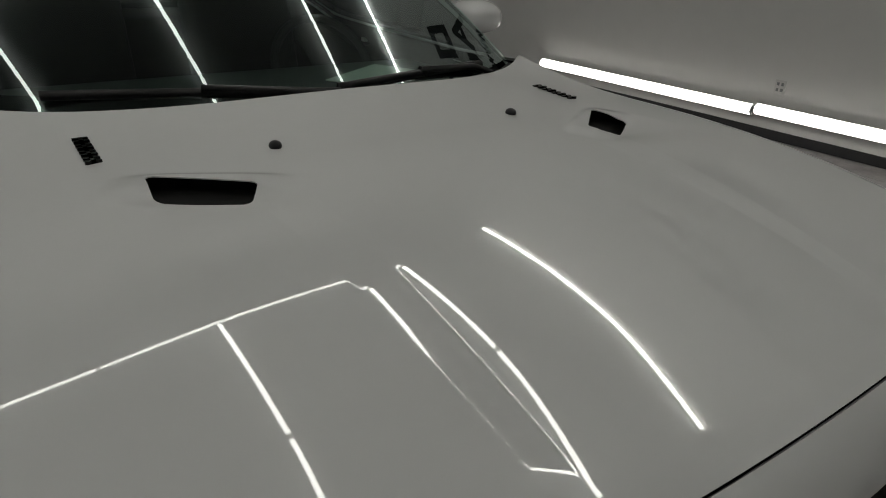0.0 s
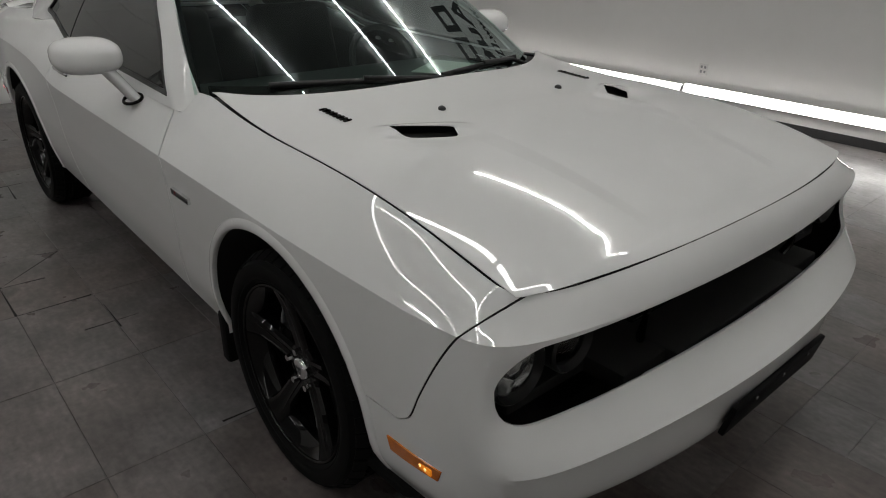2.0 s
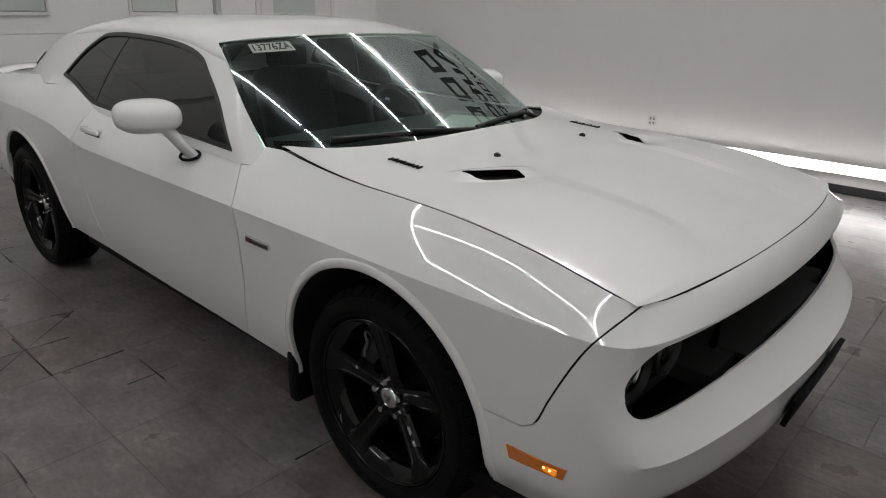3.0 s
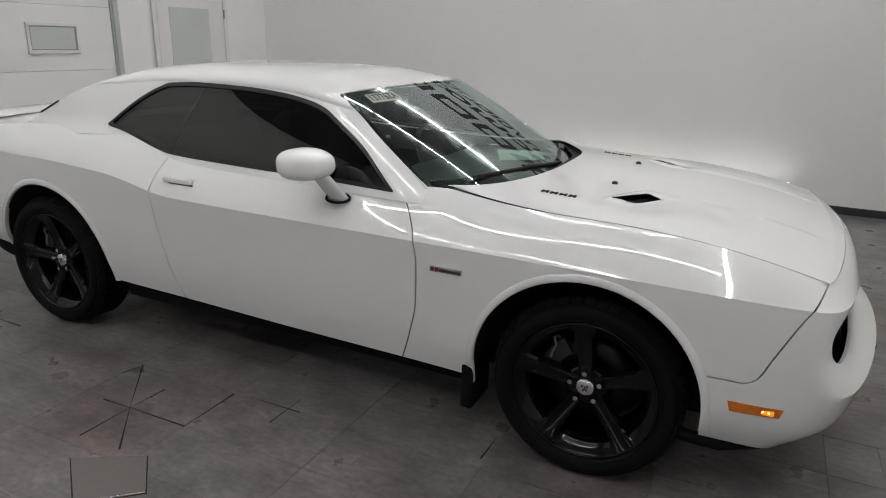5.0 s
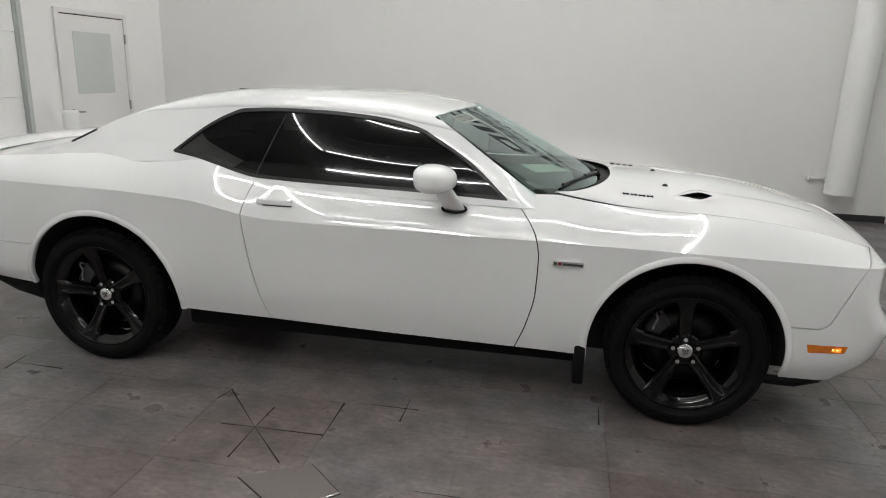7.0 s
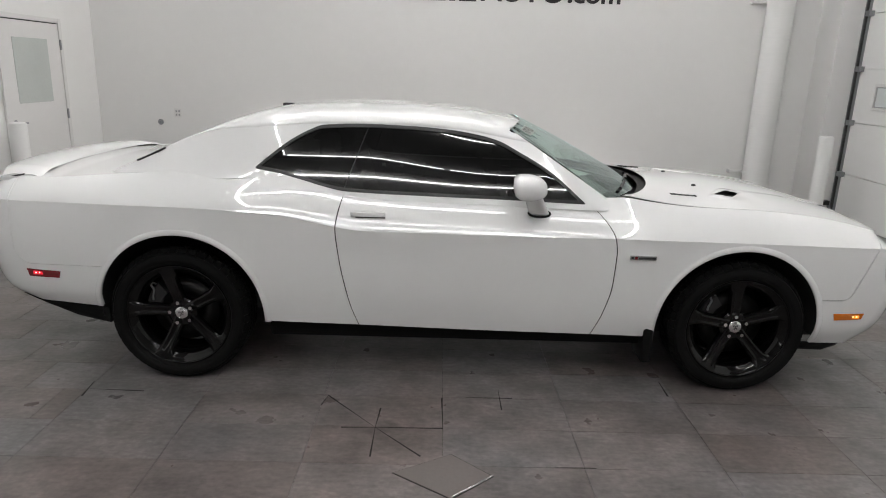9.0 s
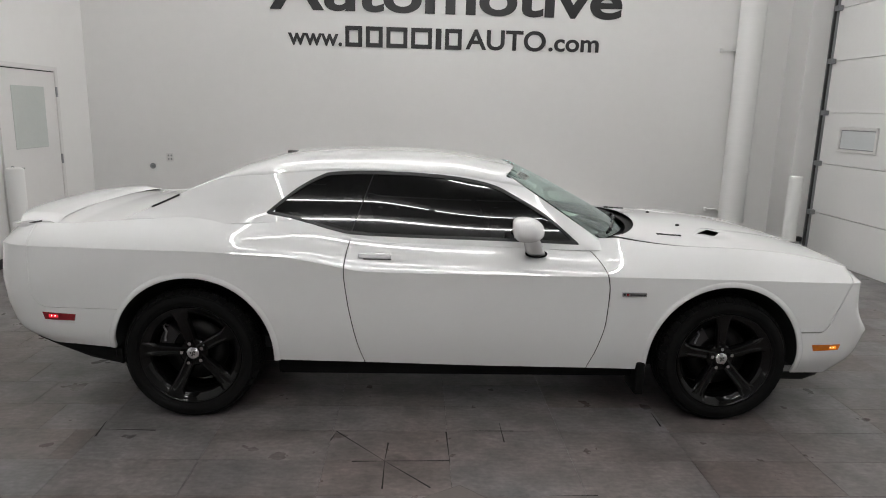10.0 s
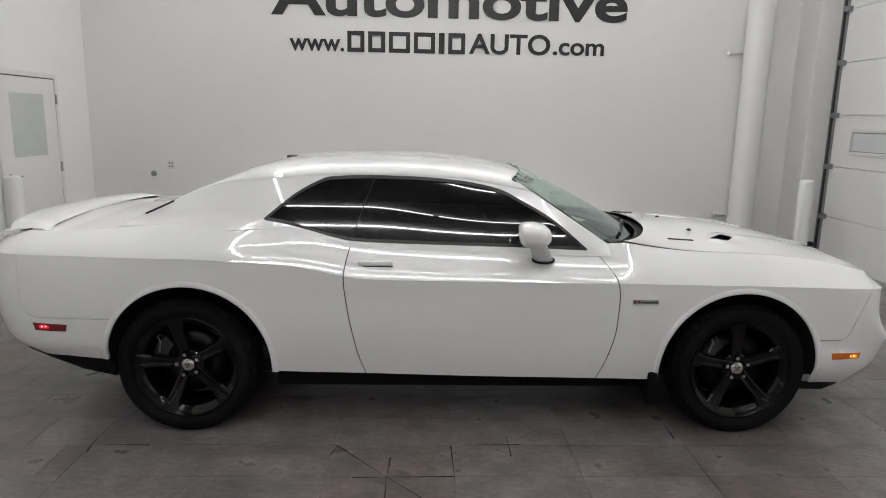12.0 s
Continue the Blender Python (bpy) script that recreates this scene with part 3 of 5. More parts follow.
seam_y = WIDE[6]
HX = np.r_[np.linspace(0.78, 1.33, 50), np.linspace(1.336, 1.78, 75), np.linspace(1.788, 2.10, 42), np.linspace(2.105, 2.31, 60)]
HQ = np.r_[np.linspace(0, 0.25, 26), np.linspace(0.258, 0.30, 16), np.linspace(0.306, 0.394, 12), np.linspace(0.40, 0.44, 16), np.linspace(0.45, 0.82, 56)]


def hood_y(x, q):
    """Columns of the hood's mesh follow the two edges of its raised centre."""
    inner, outer = bulge_edges(min(max(x, 1.45), 2.26))
    if q < 0.28:
        return q / 0.28 * inner
    if q < 0.42:
        return inner + (q - 0.28) / 0.14 * (outer - inner)
    return outer + (q - 0.42) / 0.40 * (0.82 - outer)


HOOD_V = []
for x in HX:
    for q in np.r_[-HQ[:0:-1], HQ]:
        y = math.copysign(hood_y(float(x), abs(float(q))), q)
        HOOD_V.append((float(x), y, hood_z(float(x), y)))
HOOD_F = grid_faces(len(HX), 2 * len(HQ) - 1)


SCOOP = ((1.415, 0.513), (1.541, 0.369), (1.604, 0.403), (1.520, 0.522))


def scoop_shape(x, y, z):
    """Slot of the hood scoop: a slanted four-sided opening with rounded corners, in plan."""
    w, r = abs(y), 0.014
    out = []
    for (x0, w0), (x1, w1) in zip(SCOOP, SCOOP[1:] + SCOOP[:1]):
        out.append(((x - x0) * (w1 - w0) - (w - w0) * (x1 - x0)) / math.hypot(x1 - x0, w1 - w0) + r)
    over = [v for v in out if v > 0]
    return r - (math.sqrt(sum(v * v for v in over)) if over else max(out))


hood_v = panel(lambda x, y, z: hood_rear(y) - x, lambda x, y, z: x - hood_front(y) + 0.003, lambda x, y, z: abs(y) - float(seam_y(x)) + 0.0085, scoop_shape, verts=HOOD_V, faces=HOOD_F)
hood = part("hood", sheet(*hood_v, depth=0.002, outward=(0, 0, 1)), PAINT, car, "white hood with a raised centre and two scoops")
under = panel(lambda x, y, z: hood_rear(y) - 0.05 - x, lambda x, y, z: x - hood_front(y) - 0.006, lambda x, y, z: abs(y) - float(seam_y(x)) + 0.004, verts=[(x, y, z - 0.03) for x, y, z in HOOD_V], faces=HOOD_F)
part("hood_inner", sheet(*under, outward=(0, 0, 1)), INNER, car, "black inner hood sheet")

# ---------------------------------------------------------------- greenhouse
def side_w(x, z):
    """Half width of the cabin's flank."""
    t = min(max((x + 0.55) / 0.8, 0), 1)
    bend_w = 0.45 + 0.34 * t * t * (3 - 2 * t)
    w = 0.848 - 0.355 * (z - 1.0) - bend_w * (z - 1.0) ** 2 * (1 if z > 1 else -1)
    near_screen = max(1 - (ws_line(z) - x) / 0.14, 0)
    w -= 0.055 * min(near_screen, 1.2) ** 2 * min(max((1.36 - z) / 0.34, 0), 1.1)
    if x < -0.9:
        w -= 0.045 * ((-0.9 - x) / 0.6) ** 2
    return w


def ws_line(z):
    """Station of the screen's side edge at a height."""
    return 0.235 + (1.352 - z) * 1.535


roof_c = curve1([-1.95, -1.79, -1.65, -1.44, -1.26, -1.03, -0.74, -0.4, -0.05, 0.16, 0.34], [1.03, 1.105, 1.172, 1.276, 1.355, 1.414, 1.438, 1.442, 1.427, 1.398, 1.368])
belt_z = curve1([-1.95, -1.5, -1.06, -0.85, -0.62, 0.2, 0.64, 0.86], [1.02, 1.07, 1.10, 1.07, 1.015, 0.995, 0.985, 0.985])


def cabin(x, v):
    """The cabin's skin at station x: v 0 at the roof's middle, 1 at the rail, 2 at the belt."""
    zc, zb = float(roof_c(x)), float(belt_z(x)) - 0.02
    if x > 0.34:
        zc = 1.368 - (x - 0.34) * 0.617
    cap = 0.088 * min(max((zc - zb) / 0.35, 0.12), 1)
    cap *= 1 - 0.75 * min(max((-1.10 - x) / 0.35, 0), 1)
    ze = zc - cap
    if v <= 1:
        a = v * math.pi / 2
        wt = side_w(x, ze)
        return (x, -wt * math.sin(a) ** 0.62, ze + cap * max(math.cos(a), 0) ** 0.85)
    z = ze + (zb - ze) * (v - 1)
    flare = 0.03 * max(1 - (z - zb) / 0.10, 0) ** 2 * min(max((-0.95 - x) / 0.25, 0), 1)
    return (x, -side_w(x, z) - flare, z)


CX = np.r_[np.linspace(-1.93, -1.3, 36), np.linspace(-1.28, 0.9, 118)]
CV = np.r_[np.linspace(0, 1, 26), np.linspace(1, 2, 30)[1:]]
CAB_V = [cabin(float(x), float(v)) for x in CX for v in CV]
CAB_F = grid_faces(len(CX), len(CV))

dlo_top = curve1([-1.075, -0.99, -0.90, -0.80, -0.74, -0.53, -0.30, -0.07, 0.09, 0.19, 0.25, 0.44, 0.63], [1.130, 1.202, 1.270, 1.324, 1.345, 1.355, 1.351, 1.335, 1.311, 1.284, 1.255, 1.150, 0.995])
dlo_bot = curve1([-1.08, -0.95, -0.83, -0.71, -0.61, -0.38, 0.23, 0.64], [1.125, 1.103, 1.073, 1.043, 1.025, 1.016, 1.004, 0.992])


def dlo(x, y, z, inset=0.0):
    """Negative inside the outline of the side windows."""
    if x < -1.078 or x > 0.635:
        return 0.05 + min(abs(x + 1.078), abs(x - 0.635))
    return max(z - float(dlo_top(x)), float(dlo_bot(x)) - z) + inset


def header(x, y, z):
    """Keep behind the screen's upper edge and side edge."""
    w = abs(y)
    top = 0.345 - 0.105 * (w / 0.64) ** 2
    return x - top if z > 1.352 else x - ws_line(z)


def backlight(x, y, z):
    w, t = abs(y), (x + 1.80) / 0.52
    lim = 0.60 - 0.08 * min(max(t, 0), 1)
    return min(lim - w, min(x + 1.80, -1.28 - x) * 1.5)


body_cab = panel(header, lambda x, y, z: -dlo(x, y, z), backlight, verts=CAB_V, faces=CAB_F)
both("roof_side", body_cab, PAINT, 0.012, (0, -0.5, 1), "white roof half with pillar and sail panel")
trim_v = panel(lambda x, y, z: dlo(x, y, z, 0.001), lambda x, y, z: -dlo(x, y, z, 0.017), verts=CAB_V, faces=CAB_F)
both("window_trim", trim_v, BLACK_TRIM, 0.01, (0, -1, 0.3), "black rubber window surround", 0.001)


def post_x(z):
    """The slanting joint between door glass and rear side glass."""
    return -0.62 + 0.12 * (z - 1.02) / 0.33


glass_in = lambda x, y, z: dlo(x, y, z, 0.015)
front_glass = panel(glass_in, lambda x, y, z: post_x(z) - 0.001 - x, verts=CAB_V, faces=CAB_F)
rear_glass = panel(glass_in, lambda x, y, z: x - post_x(z) - 0.001, verts=CAB_V, faces=CAB_F)
both("door_glass", front_glass, SIDE_GLASS, 0.0, (0, -1, 0.3), "dark tinted door window", -0.006)
both("rear_side_glass", rear_glass, SIDE_GLASS, 0.0, (0, -1, 0.3), "dark tinted rear side window", -0.006)
for s in (1, -1):
    path_p = [(post_x(z), -s * (side_w(post_x(z), z) - 0.0075), z) for z in np.linspace(1.02, 1.352, 12)]
    part("window_post", sweep(bmesh.new(), path_p, 0.0032, 6), BLACK_TRIM, car, "black rubber strip between windows")


def screen_point(t, s):
    """Windscreen: t across -1..1, s from the upper edge 0 to the base 1."""
    top = Vector((0.345 - 0.105 * t * t, 0.632 * t, 1.378 - 0.028 * t * t))
    low = Vector((1.07 - 0.318 * t * t, 0.788 * t, 1.005 + 0.008 * t * t))
    p = top.lerp(low, s)
    bulge = 0.011 * 4 * s * (1 - s)
    return p + Vector((bulge * 0.45, 0, bulge * 0.85))


def screen_sheet(t0, t1, s0, s1, n=40, m=24, lift=0.0):
    v = [tuple(screen_point(t0 + (t1 - t0) * i / n, s0 + (s1 - s0) * j / m) + Vector((0.45, 0, 0.85)) * lift) for i in range(n + 1) for j in range(m + 1)]
    return v, grid_faces(n + 1, m + 1)


screen = part("windscreen", sheet(*screen_sheet(-1.016, 1.016, 0.004, 1.0), outward=(1, 0, 1)), SCREEN_GLASS, car, "greenish tinted windscreen")
for a in ((-1.014, -0.992, 0.006, 1.0), (0.992, 1.014, 0.006, 1.0), (-0.992, 0.992, 0.006, 0.018), (-0.965, 0.965, 0.93, 1.0)):
    part("screen_border", sheet(*screen_sheet(*a, n=16, m=10, lift=-0.004), depth=0.006, outward=(1, 0, 1)), GLOSS_BLACK, car, "black border of the windscreen")

# rear screen
bx = [(-1.26, 0.53, 1.318), (-1.82, 0.61, 1.055)]
rb = bmesh.new()
for i in range(13):
    t = i / 6 - 1
    for j in range(9):
        s = j / 8
        rb.verts.new((bx[0][0] + (bx[1][0] - bx[0][0]) * s, (bx[0][1] + (bx[1][1] - bx[0][1]) * s) * t, bx[0][2] + (bx[1][2] - bx[0][2]) * s + 0.035 * s * (1 - s) + 0.012 * (1 - t * t)))
rb.verts.ensure_lookup_table()
for f in grid_faces(13, 9):
    rb.faces.new([rb.verts[k] for k in f])
part("rear_screen", rb, SIDE_GLASS, car, "dark tinted rear screen")

for s in (1, -1):
    path_e = [Vector(cabin(float(x), 1.02)) for x in np.linspace(-1.71, -1.56, 9)]
    part("rear_screen_edge", sweep(bmesh.new(), [(p.x, p.y * s, p.z + 0.003) for p in path_e], 0.006, 6), BLACK_TRIM, car, "black edge at the foot of the rear screen")

# deck
DX, DY = np.linspace(-2.50, -1.60, 40), np.linspace(-0.86, 0.86, 60)
deck_v = [(float(x), float(y), float(edge_z(x)) - 0.006 + 0.03 * (1 - min(abs(y) / 0.8, 1.06) ** 2) - max(-2.42 - x, 0) * 0.5) for x in DX for y in DY]
deck = panel(lambda x, y, z: abs(y) - float(seam_y(x)) + 0.006, lambda x, y, z: -2.47 + 0.05 * (abs(y) / 0.8) ** 3 - x, verts=deck_v, faces=grid_faces(40, 60))
part("trunk_lid", sheet(*deck, depth=0.02, outward=(0, 0, 1)), PAINT, car, "white trunk lid")

# spoiler: one blade across the deck with turned-down ends
sp = bmesh.new()
prof = [(-2.515, 1.056), (-2.512, 1.070), (-2.46, 1.080), (-2.36, 1.078), (-2.26, 1.068), (-2.245, 1.060), (-2.33, 1.060), (-2.42, 1.058)]
rows = []
for i in range(41):
    t = i / 20 - 1
    drop = 0.020 * max(abs(t) - 0.86, 0) / 0.14
    back = 0.13 * abs(t) ** 3
    rows.append([sp.verts.new((x + back * (1 if x < -2.3 else 0.45), 0.775 * t, z + 0.016 * (1 - t * t) - drop)) for x, z in prof])
for p, q in zip(rows, rows[1:]):
    for k in range(len(prof)):
        sp.faces.new((p[k], q[k], q[(k + 1) % len(prof)], p[(k + 1) % len(prof)]))
sp.faces.new(rows[0])
sp.faces.new(rows[-1][::-1])
bmesh.ops.recalc_face_normals(sp, faces=sp.faces)
spoiler = part("spoiler", sp, PAINT, car, "white rear spoiler blade")
for s in (1, -1):
    # a black bar stands for the shade under each end of the blade
    part("spoiler_shade", sweep(bmesh.new(), [(-2.385, -s * 0.768, 1.036), (-2.33, -s * 0.772, 1.046), (-2.27, -s * 0.775, 1.058)], 0.005, 6), BLACK_TRIM, spoiler, "black bar for the shade under the end of the blade")

# cowl, sill, underside, wheel wells
cw = [(float(hood_rear(y) + 0.03 - q * (hood_rear(y) + 0.05 - screen_point(min(max(y / 0.788, -1), 1), 1)[0] + 0.04)), float(y), 0.988 - 0.02 * math.sin(q * math.pi)) for y in np.linspace(-0.785, 0.785, 31) for q in np.linspace(0, 1, 7)]
part("cowl", sheet(cw, grid_faces(31, 7), outward=(0, 0, 1)), BLACK_TRIM, car, "black plastic cowl below the windscreen")
part("underside", box(bmesh.new(), (-1.95, -0.62, 0.20), (2.10, 0.62, 0.40), 0.05), INNER, car, "black underside")
for s in (1, -1):
    part("sill", box(bmesh.new(), (-1.02, min(s * -0.84, s * -0.55), 0.225), (0.995, max(s * -0.84, s * -0.55), 0.335), 0.02), RUBBER, car, "black plastic sill")
    vb = bmesh.new()
    prof_v = [(-2.33, .425), (-1.86, .375), (-1.855, .288), (-2.02, .325), (-2.20, .385)]
    near_v = [vb.verts.new((x, -s * (0.868 + 0.25 * min(x + 2.12, 0)), z)) for x, z in prof_v]
    far_v = [vb.verts.new((x, -s * 0.35, z)) for x, z in prof_v]
    vb.faces.new(near_v)
    vb.faces.new(far_v[::-1])
    for i in range(5):
        vb.faces.new((near_v[i], far_v[i], far_v[(i + 1) % 5], near_v[(i + 1) % 5]))
    bmesh.ops.recalc_face_normals(vb, faces=vb.faces)
    part("rear_valance", vb, RUBBER, car, "black rear lower valance", smooth=False)
    for c in (ARCH_F, ARCH_R):
        wb = bmesh.new()
        n = 28
        ring_a = []
        for k in range(n + 1):
            a = math.pi * (-0.035 + 1.07 * k / n)
            for yy, r in ((-0.925, ARCH + 0.006), (-0.60, ARCH + 0.012), (-0.56, 0.18), (-0.56, 0.0)):
                xw, zw = c[0] + r * math.cos(a), c[1] + r * math.sin(a)
                ring_a.append((xw, -s * (skin_y(xw, max(zw, 0.30)) - 0.010) if yy < -0.9 else yy * s, zw))
        vs = [wb.verts.new(p) for p in ring_a]
        for f in grid_faces(n + 1, 4):
            try:
                wb.faces.new([vs[k] for k in f])
            except ValueError:
                pass
        part("wheel_well", wb, INNER, car, "black wheel well")
    fl = bmesh.new()
    box(fl, (0.978, min(s * -0.918, s * -0.72), 0.15), (1.03, max(s * -0.918, s * -0.72), 0.345), 0.012)
    part("mud_flap", fl, RUBBER, car, "black mud flap")

# ---------------------------------------------------------------- wheels
def make_wheel():
    wheel = new("wheel")
    wheel.parent = car
    tagged(wheel, "black five-spoke wheel with a low-profile tyre")
    R, r0 = 0.358, 0.272
    prof = [(r0, -0.10), (r0 + 0.006, -0.114), (r0 + 0.012, -0.119), (r0 + 0.016, -0.1185), (r0 + 0.022, -0.123), (r0 + 0.040, -0.1255), (r0 + 0.060, -0.120), (R - 0.018, -0.106), (R - 0.012, -0.092)]
    for y in (-0.075, -0.04, 0.0, 0.04, 0.075):
        prof += [(R - 0.005, y - 0.013), (R - 0.005, y + 0.010), (R - 0.009, y + 0.012), (R - 0.009, y + 0.018)]
    prof += [(R - 0.006, 0.096), (R - 0.02, 0.108), (r0 + 0.04, 0.122), (r0, 0.10)]
    tb = lathe(bmesh.new(), prof, 96)
    for k in range(46):
        a = 2 * math.pi * k / 46
        for side_t in (-1, 1):
            m = Matrix.Rotation(-a, 4, "Y") @ Matrix.Translation((R - 0.0105, side_t * 0.088, 0)) @ Matrix.Rotation(side_t * 0.50, 4, "Z")
            made = bmesh.ops.create_cube(tb, size=1, matrix=m @ Matrix.Diagonal((0.015, 0.040, 0.045 if k % 2 else 0.042, 1)))["verts"]
            bmesh.ops.bevel(tb, geom=list({e for v in made for e in v.link_edges}), offset=0.0025, segments=1, affect="EDGES")
    for k in range(92):
        a = 2 * math.pi * (k + 0.5) / 92
        for y in (-0.045, 0.0, 0.045):
            m = Matrix.Rotation(-a, 4, "Y") @ Matrix.Translation((R - 0.002, y, 0)) @ Matrix.Rotation(0.35 if y else -0.35, 4, "X")
            bmesh.ops.create_cube(tb, size=1, matrix=m @ Matrix.Diagonal((0.008, 0.030, 0.018, 1)))
    part("tyre", tb, RUBBER, wheel, "black rubber tyre with tread blocks", angle=30)
    rim = part("rim", lathe(bmesh.new(), [(0.276, -0.094), (0.275, -0.104), (0.271, -0.108), (0.2665, -0.1075), (0.265, -0.1045), (0.258, -0.1005), (0.249, -0.0950), (0.240, -0.0885), (0.232, -0.081), (0.225, -0.0715), (0.220, -0.058), (0.217, -0.03), (0.214, 0.09), (0.272, 0.10)], 96), GLOSS_BLACK, wheel, "gloss black rim")
    part("rim_lip", lathe(bmesh.new(), [(0.2685 + 0.0055 * math.cos(a), -0.1065 + 0.0055 * math.sin(a)) for a in np.linspace(0, 2 * math.pi, 14, endpoint=False)], 96, closed=True), GLOSS_BLACK, rim, "rounded gloss black rim lip")
    sb = bmesh.new()
    for k in range(5):
        a = math.radians(90 + 72 * k)
        m = Matrix.Rotation(-a, 4, "Y")
        # a spoke: two raised edges beside a shallow trough, widening at the rim
        secs = [(0.035, 0.036, -0.060, 0.018), (0.075, 0.032, -0.064, 0.020), (0.14, 0.033, -0.075, 0.020), (0.195, 0.036, -0.086, 0.018), (0.228, 0.042, -0.0945, 0.014), (0.250, 0.052, -0.101, 0.009), (0.264, 0.062, -0.106, 0.004)]
        rows_s = []
        for r, w, y, d in secs:
            loop = [(r, y + 0.045, -w * 0.92), (r, y + d * 0.75, -w), (r, y + d * 0.18, -w * 0.80), (r, y, -w * 0.52), (r, y + d * 0.22, -w * 0.30), (r, y + d * 0.30, 0), (r, y + d * 0.22, w * 0.30), (r, y, w * 0.52), (r, y + d * 0.18, w * 0.80), (r, y + d * 0.75, w), (r, y + 0.045, w * 0.92)]
            rows_s.append([sb.verts.new(m @ Vector(p)) for p in loop])
        for p, q in zip(rows_s, rows_s[1:]):
            for i in range(11):
                sb.faces.new((p[i], p[(i + 1) % 11], q[(i + 1) % 11], q[i]))
        sb.faces.new(rows_s[-1][::-1])
    lathe(sb, [(0.0, -0.058), (0.070, -0.058), (0.078, -0.052), (0.080, -0.02), (0.0, -0.02)], 40)
    bmesh.ops.recalc_face_normals(sb, faces=sb.faces)
    part("spokes", sb, GLOSS_BLACK, rim, "five gloss black spokes", angle=28)
    cap = part("centre_cap", lathe(bmesh.new(), [(0.0, -0.073), (0.029, -0.073), (0.0345, -0.070), (0.0355, -0.056)], 32), CHROME, wheel, "silver centre cap with a dark emblem")
    eb = bmesh.new()
    for px, pz, w, h in ((-0.010, 0.006, 0.007, 0.010), (0.0, 0.0, 0.006, 0.016), (0.010, 0.005, 0.007, 0.011), (-0.006, -0.010, 0.006, 0.008), (0.007, -0.009, 0.006, 0.008)):
        box(eb, (px - w / 2, -0.0742, pz - h / 2), (px + w / 2, -0.0725, pz + h / 2))
    part("emblem", eb, INK, cap, "dark emblem on the cap", smooth=False)
    for k in range(5):
        a = math.radians(54 + 72 * k + 36)
        p = (0.058 * math.cos(a), 0, 0.058 * math.sin(a))
        nb = bmesh.new()
        bmesh.ops.create_cone(nb, cap_ends=True, segments=6, radius1=0.0115, radius2=0.010, depth=0.022, matrix=Matrix.Translation((p[0], -0.068, p[2])) @ Matrix.Rotation(math.pi / 2, 4, "X"))
        part("lug_nut", nb, CHROME, wheel, "chrome lug nut", smooth=False)
    disc = part("brake_disc", lathe(bmesh.new(), [(0.06, 0.0), (0.172, 0.0), (0.172, 0.028), (0.06, 0.028)], 48, closed=True), STEEL, wheel, "grey steel brake disc")
    cb = bmesh.new()
    cr = []
    for k in range(9):
        a = math.radians(118 + 6 * k)
        cr.append([cb.verts.new((r * math.cos(a), y, r * math.sin(a))) for r, y in ((0.125, -0.028), (0.190, -0.028), (0.200, -0.015), (0.200, 0.05), (0.125, 0.05))])
    for p, q in zip(cr, cr[1:]):
        for i in range(5):
            cb.faces.new((p[i], q[i], q[(i + 1) % 5], p[(i + 1) % 5]))
    cb.faces.new(cr[0])
    cb.faces.new(cr[-1][::-1])
    bmesh.ops.recalc_face_normals(cb, faces=cb.faces)
    part("brake_caliper", cb, CALIPER, wheel, "grey brake caliper")
    part("caliper_bracket", sweep(bmesh.new(), [(-0.098, -0.034, 0.172), (-0.116, -0.036, 0.186), (-0.126, -0.036, 0.170), (-0.118, -0.036, 0.142), (-0.134, -0.036, 0.112), (-0.140, -0.034, 0.090)], 0.0055, 6), GREY_METAL, wheel, "bright metal caliper bracket")
    part("axle", lathe(bmesh.new(), [(0.0, -0.02), (0.07, -0.02), (0.075, 0.15), (0.225, 0.16), (0.0, 0.17)], 32), INNER, wheel, "black hub behind the brake")
    return wheel


first = make_wheel()
first.matrix_basis = Matrix.Translation((1.473, -0.815, 0.358)) @ Matrix.Rotation(radians(-5), 4, "Y")
for x, y, turn, spin in ((-1.473, -0.815, 0, -13), (1.473, 0.815, 180, 20), (-1.473, 0.815, 180, 50)):
    w = copy_thing(first, Matrix.Translation((x, y, 0.358)) @ Matrix.Rotation(radians(turn), 4, "Z") @ Matrix.Rotation(radians(spin), 4, "Y"))
    w.parent = car

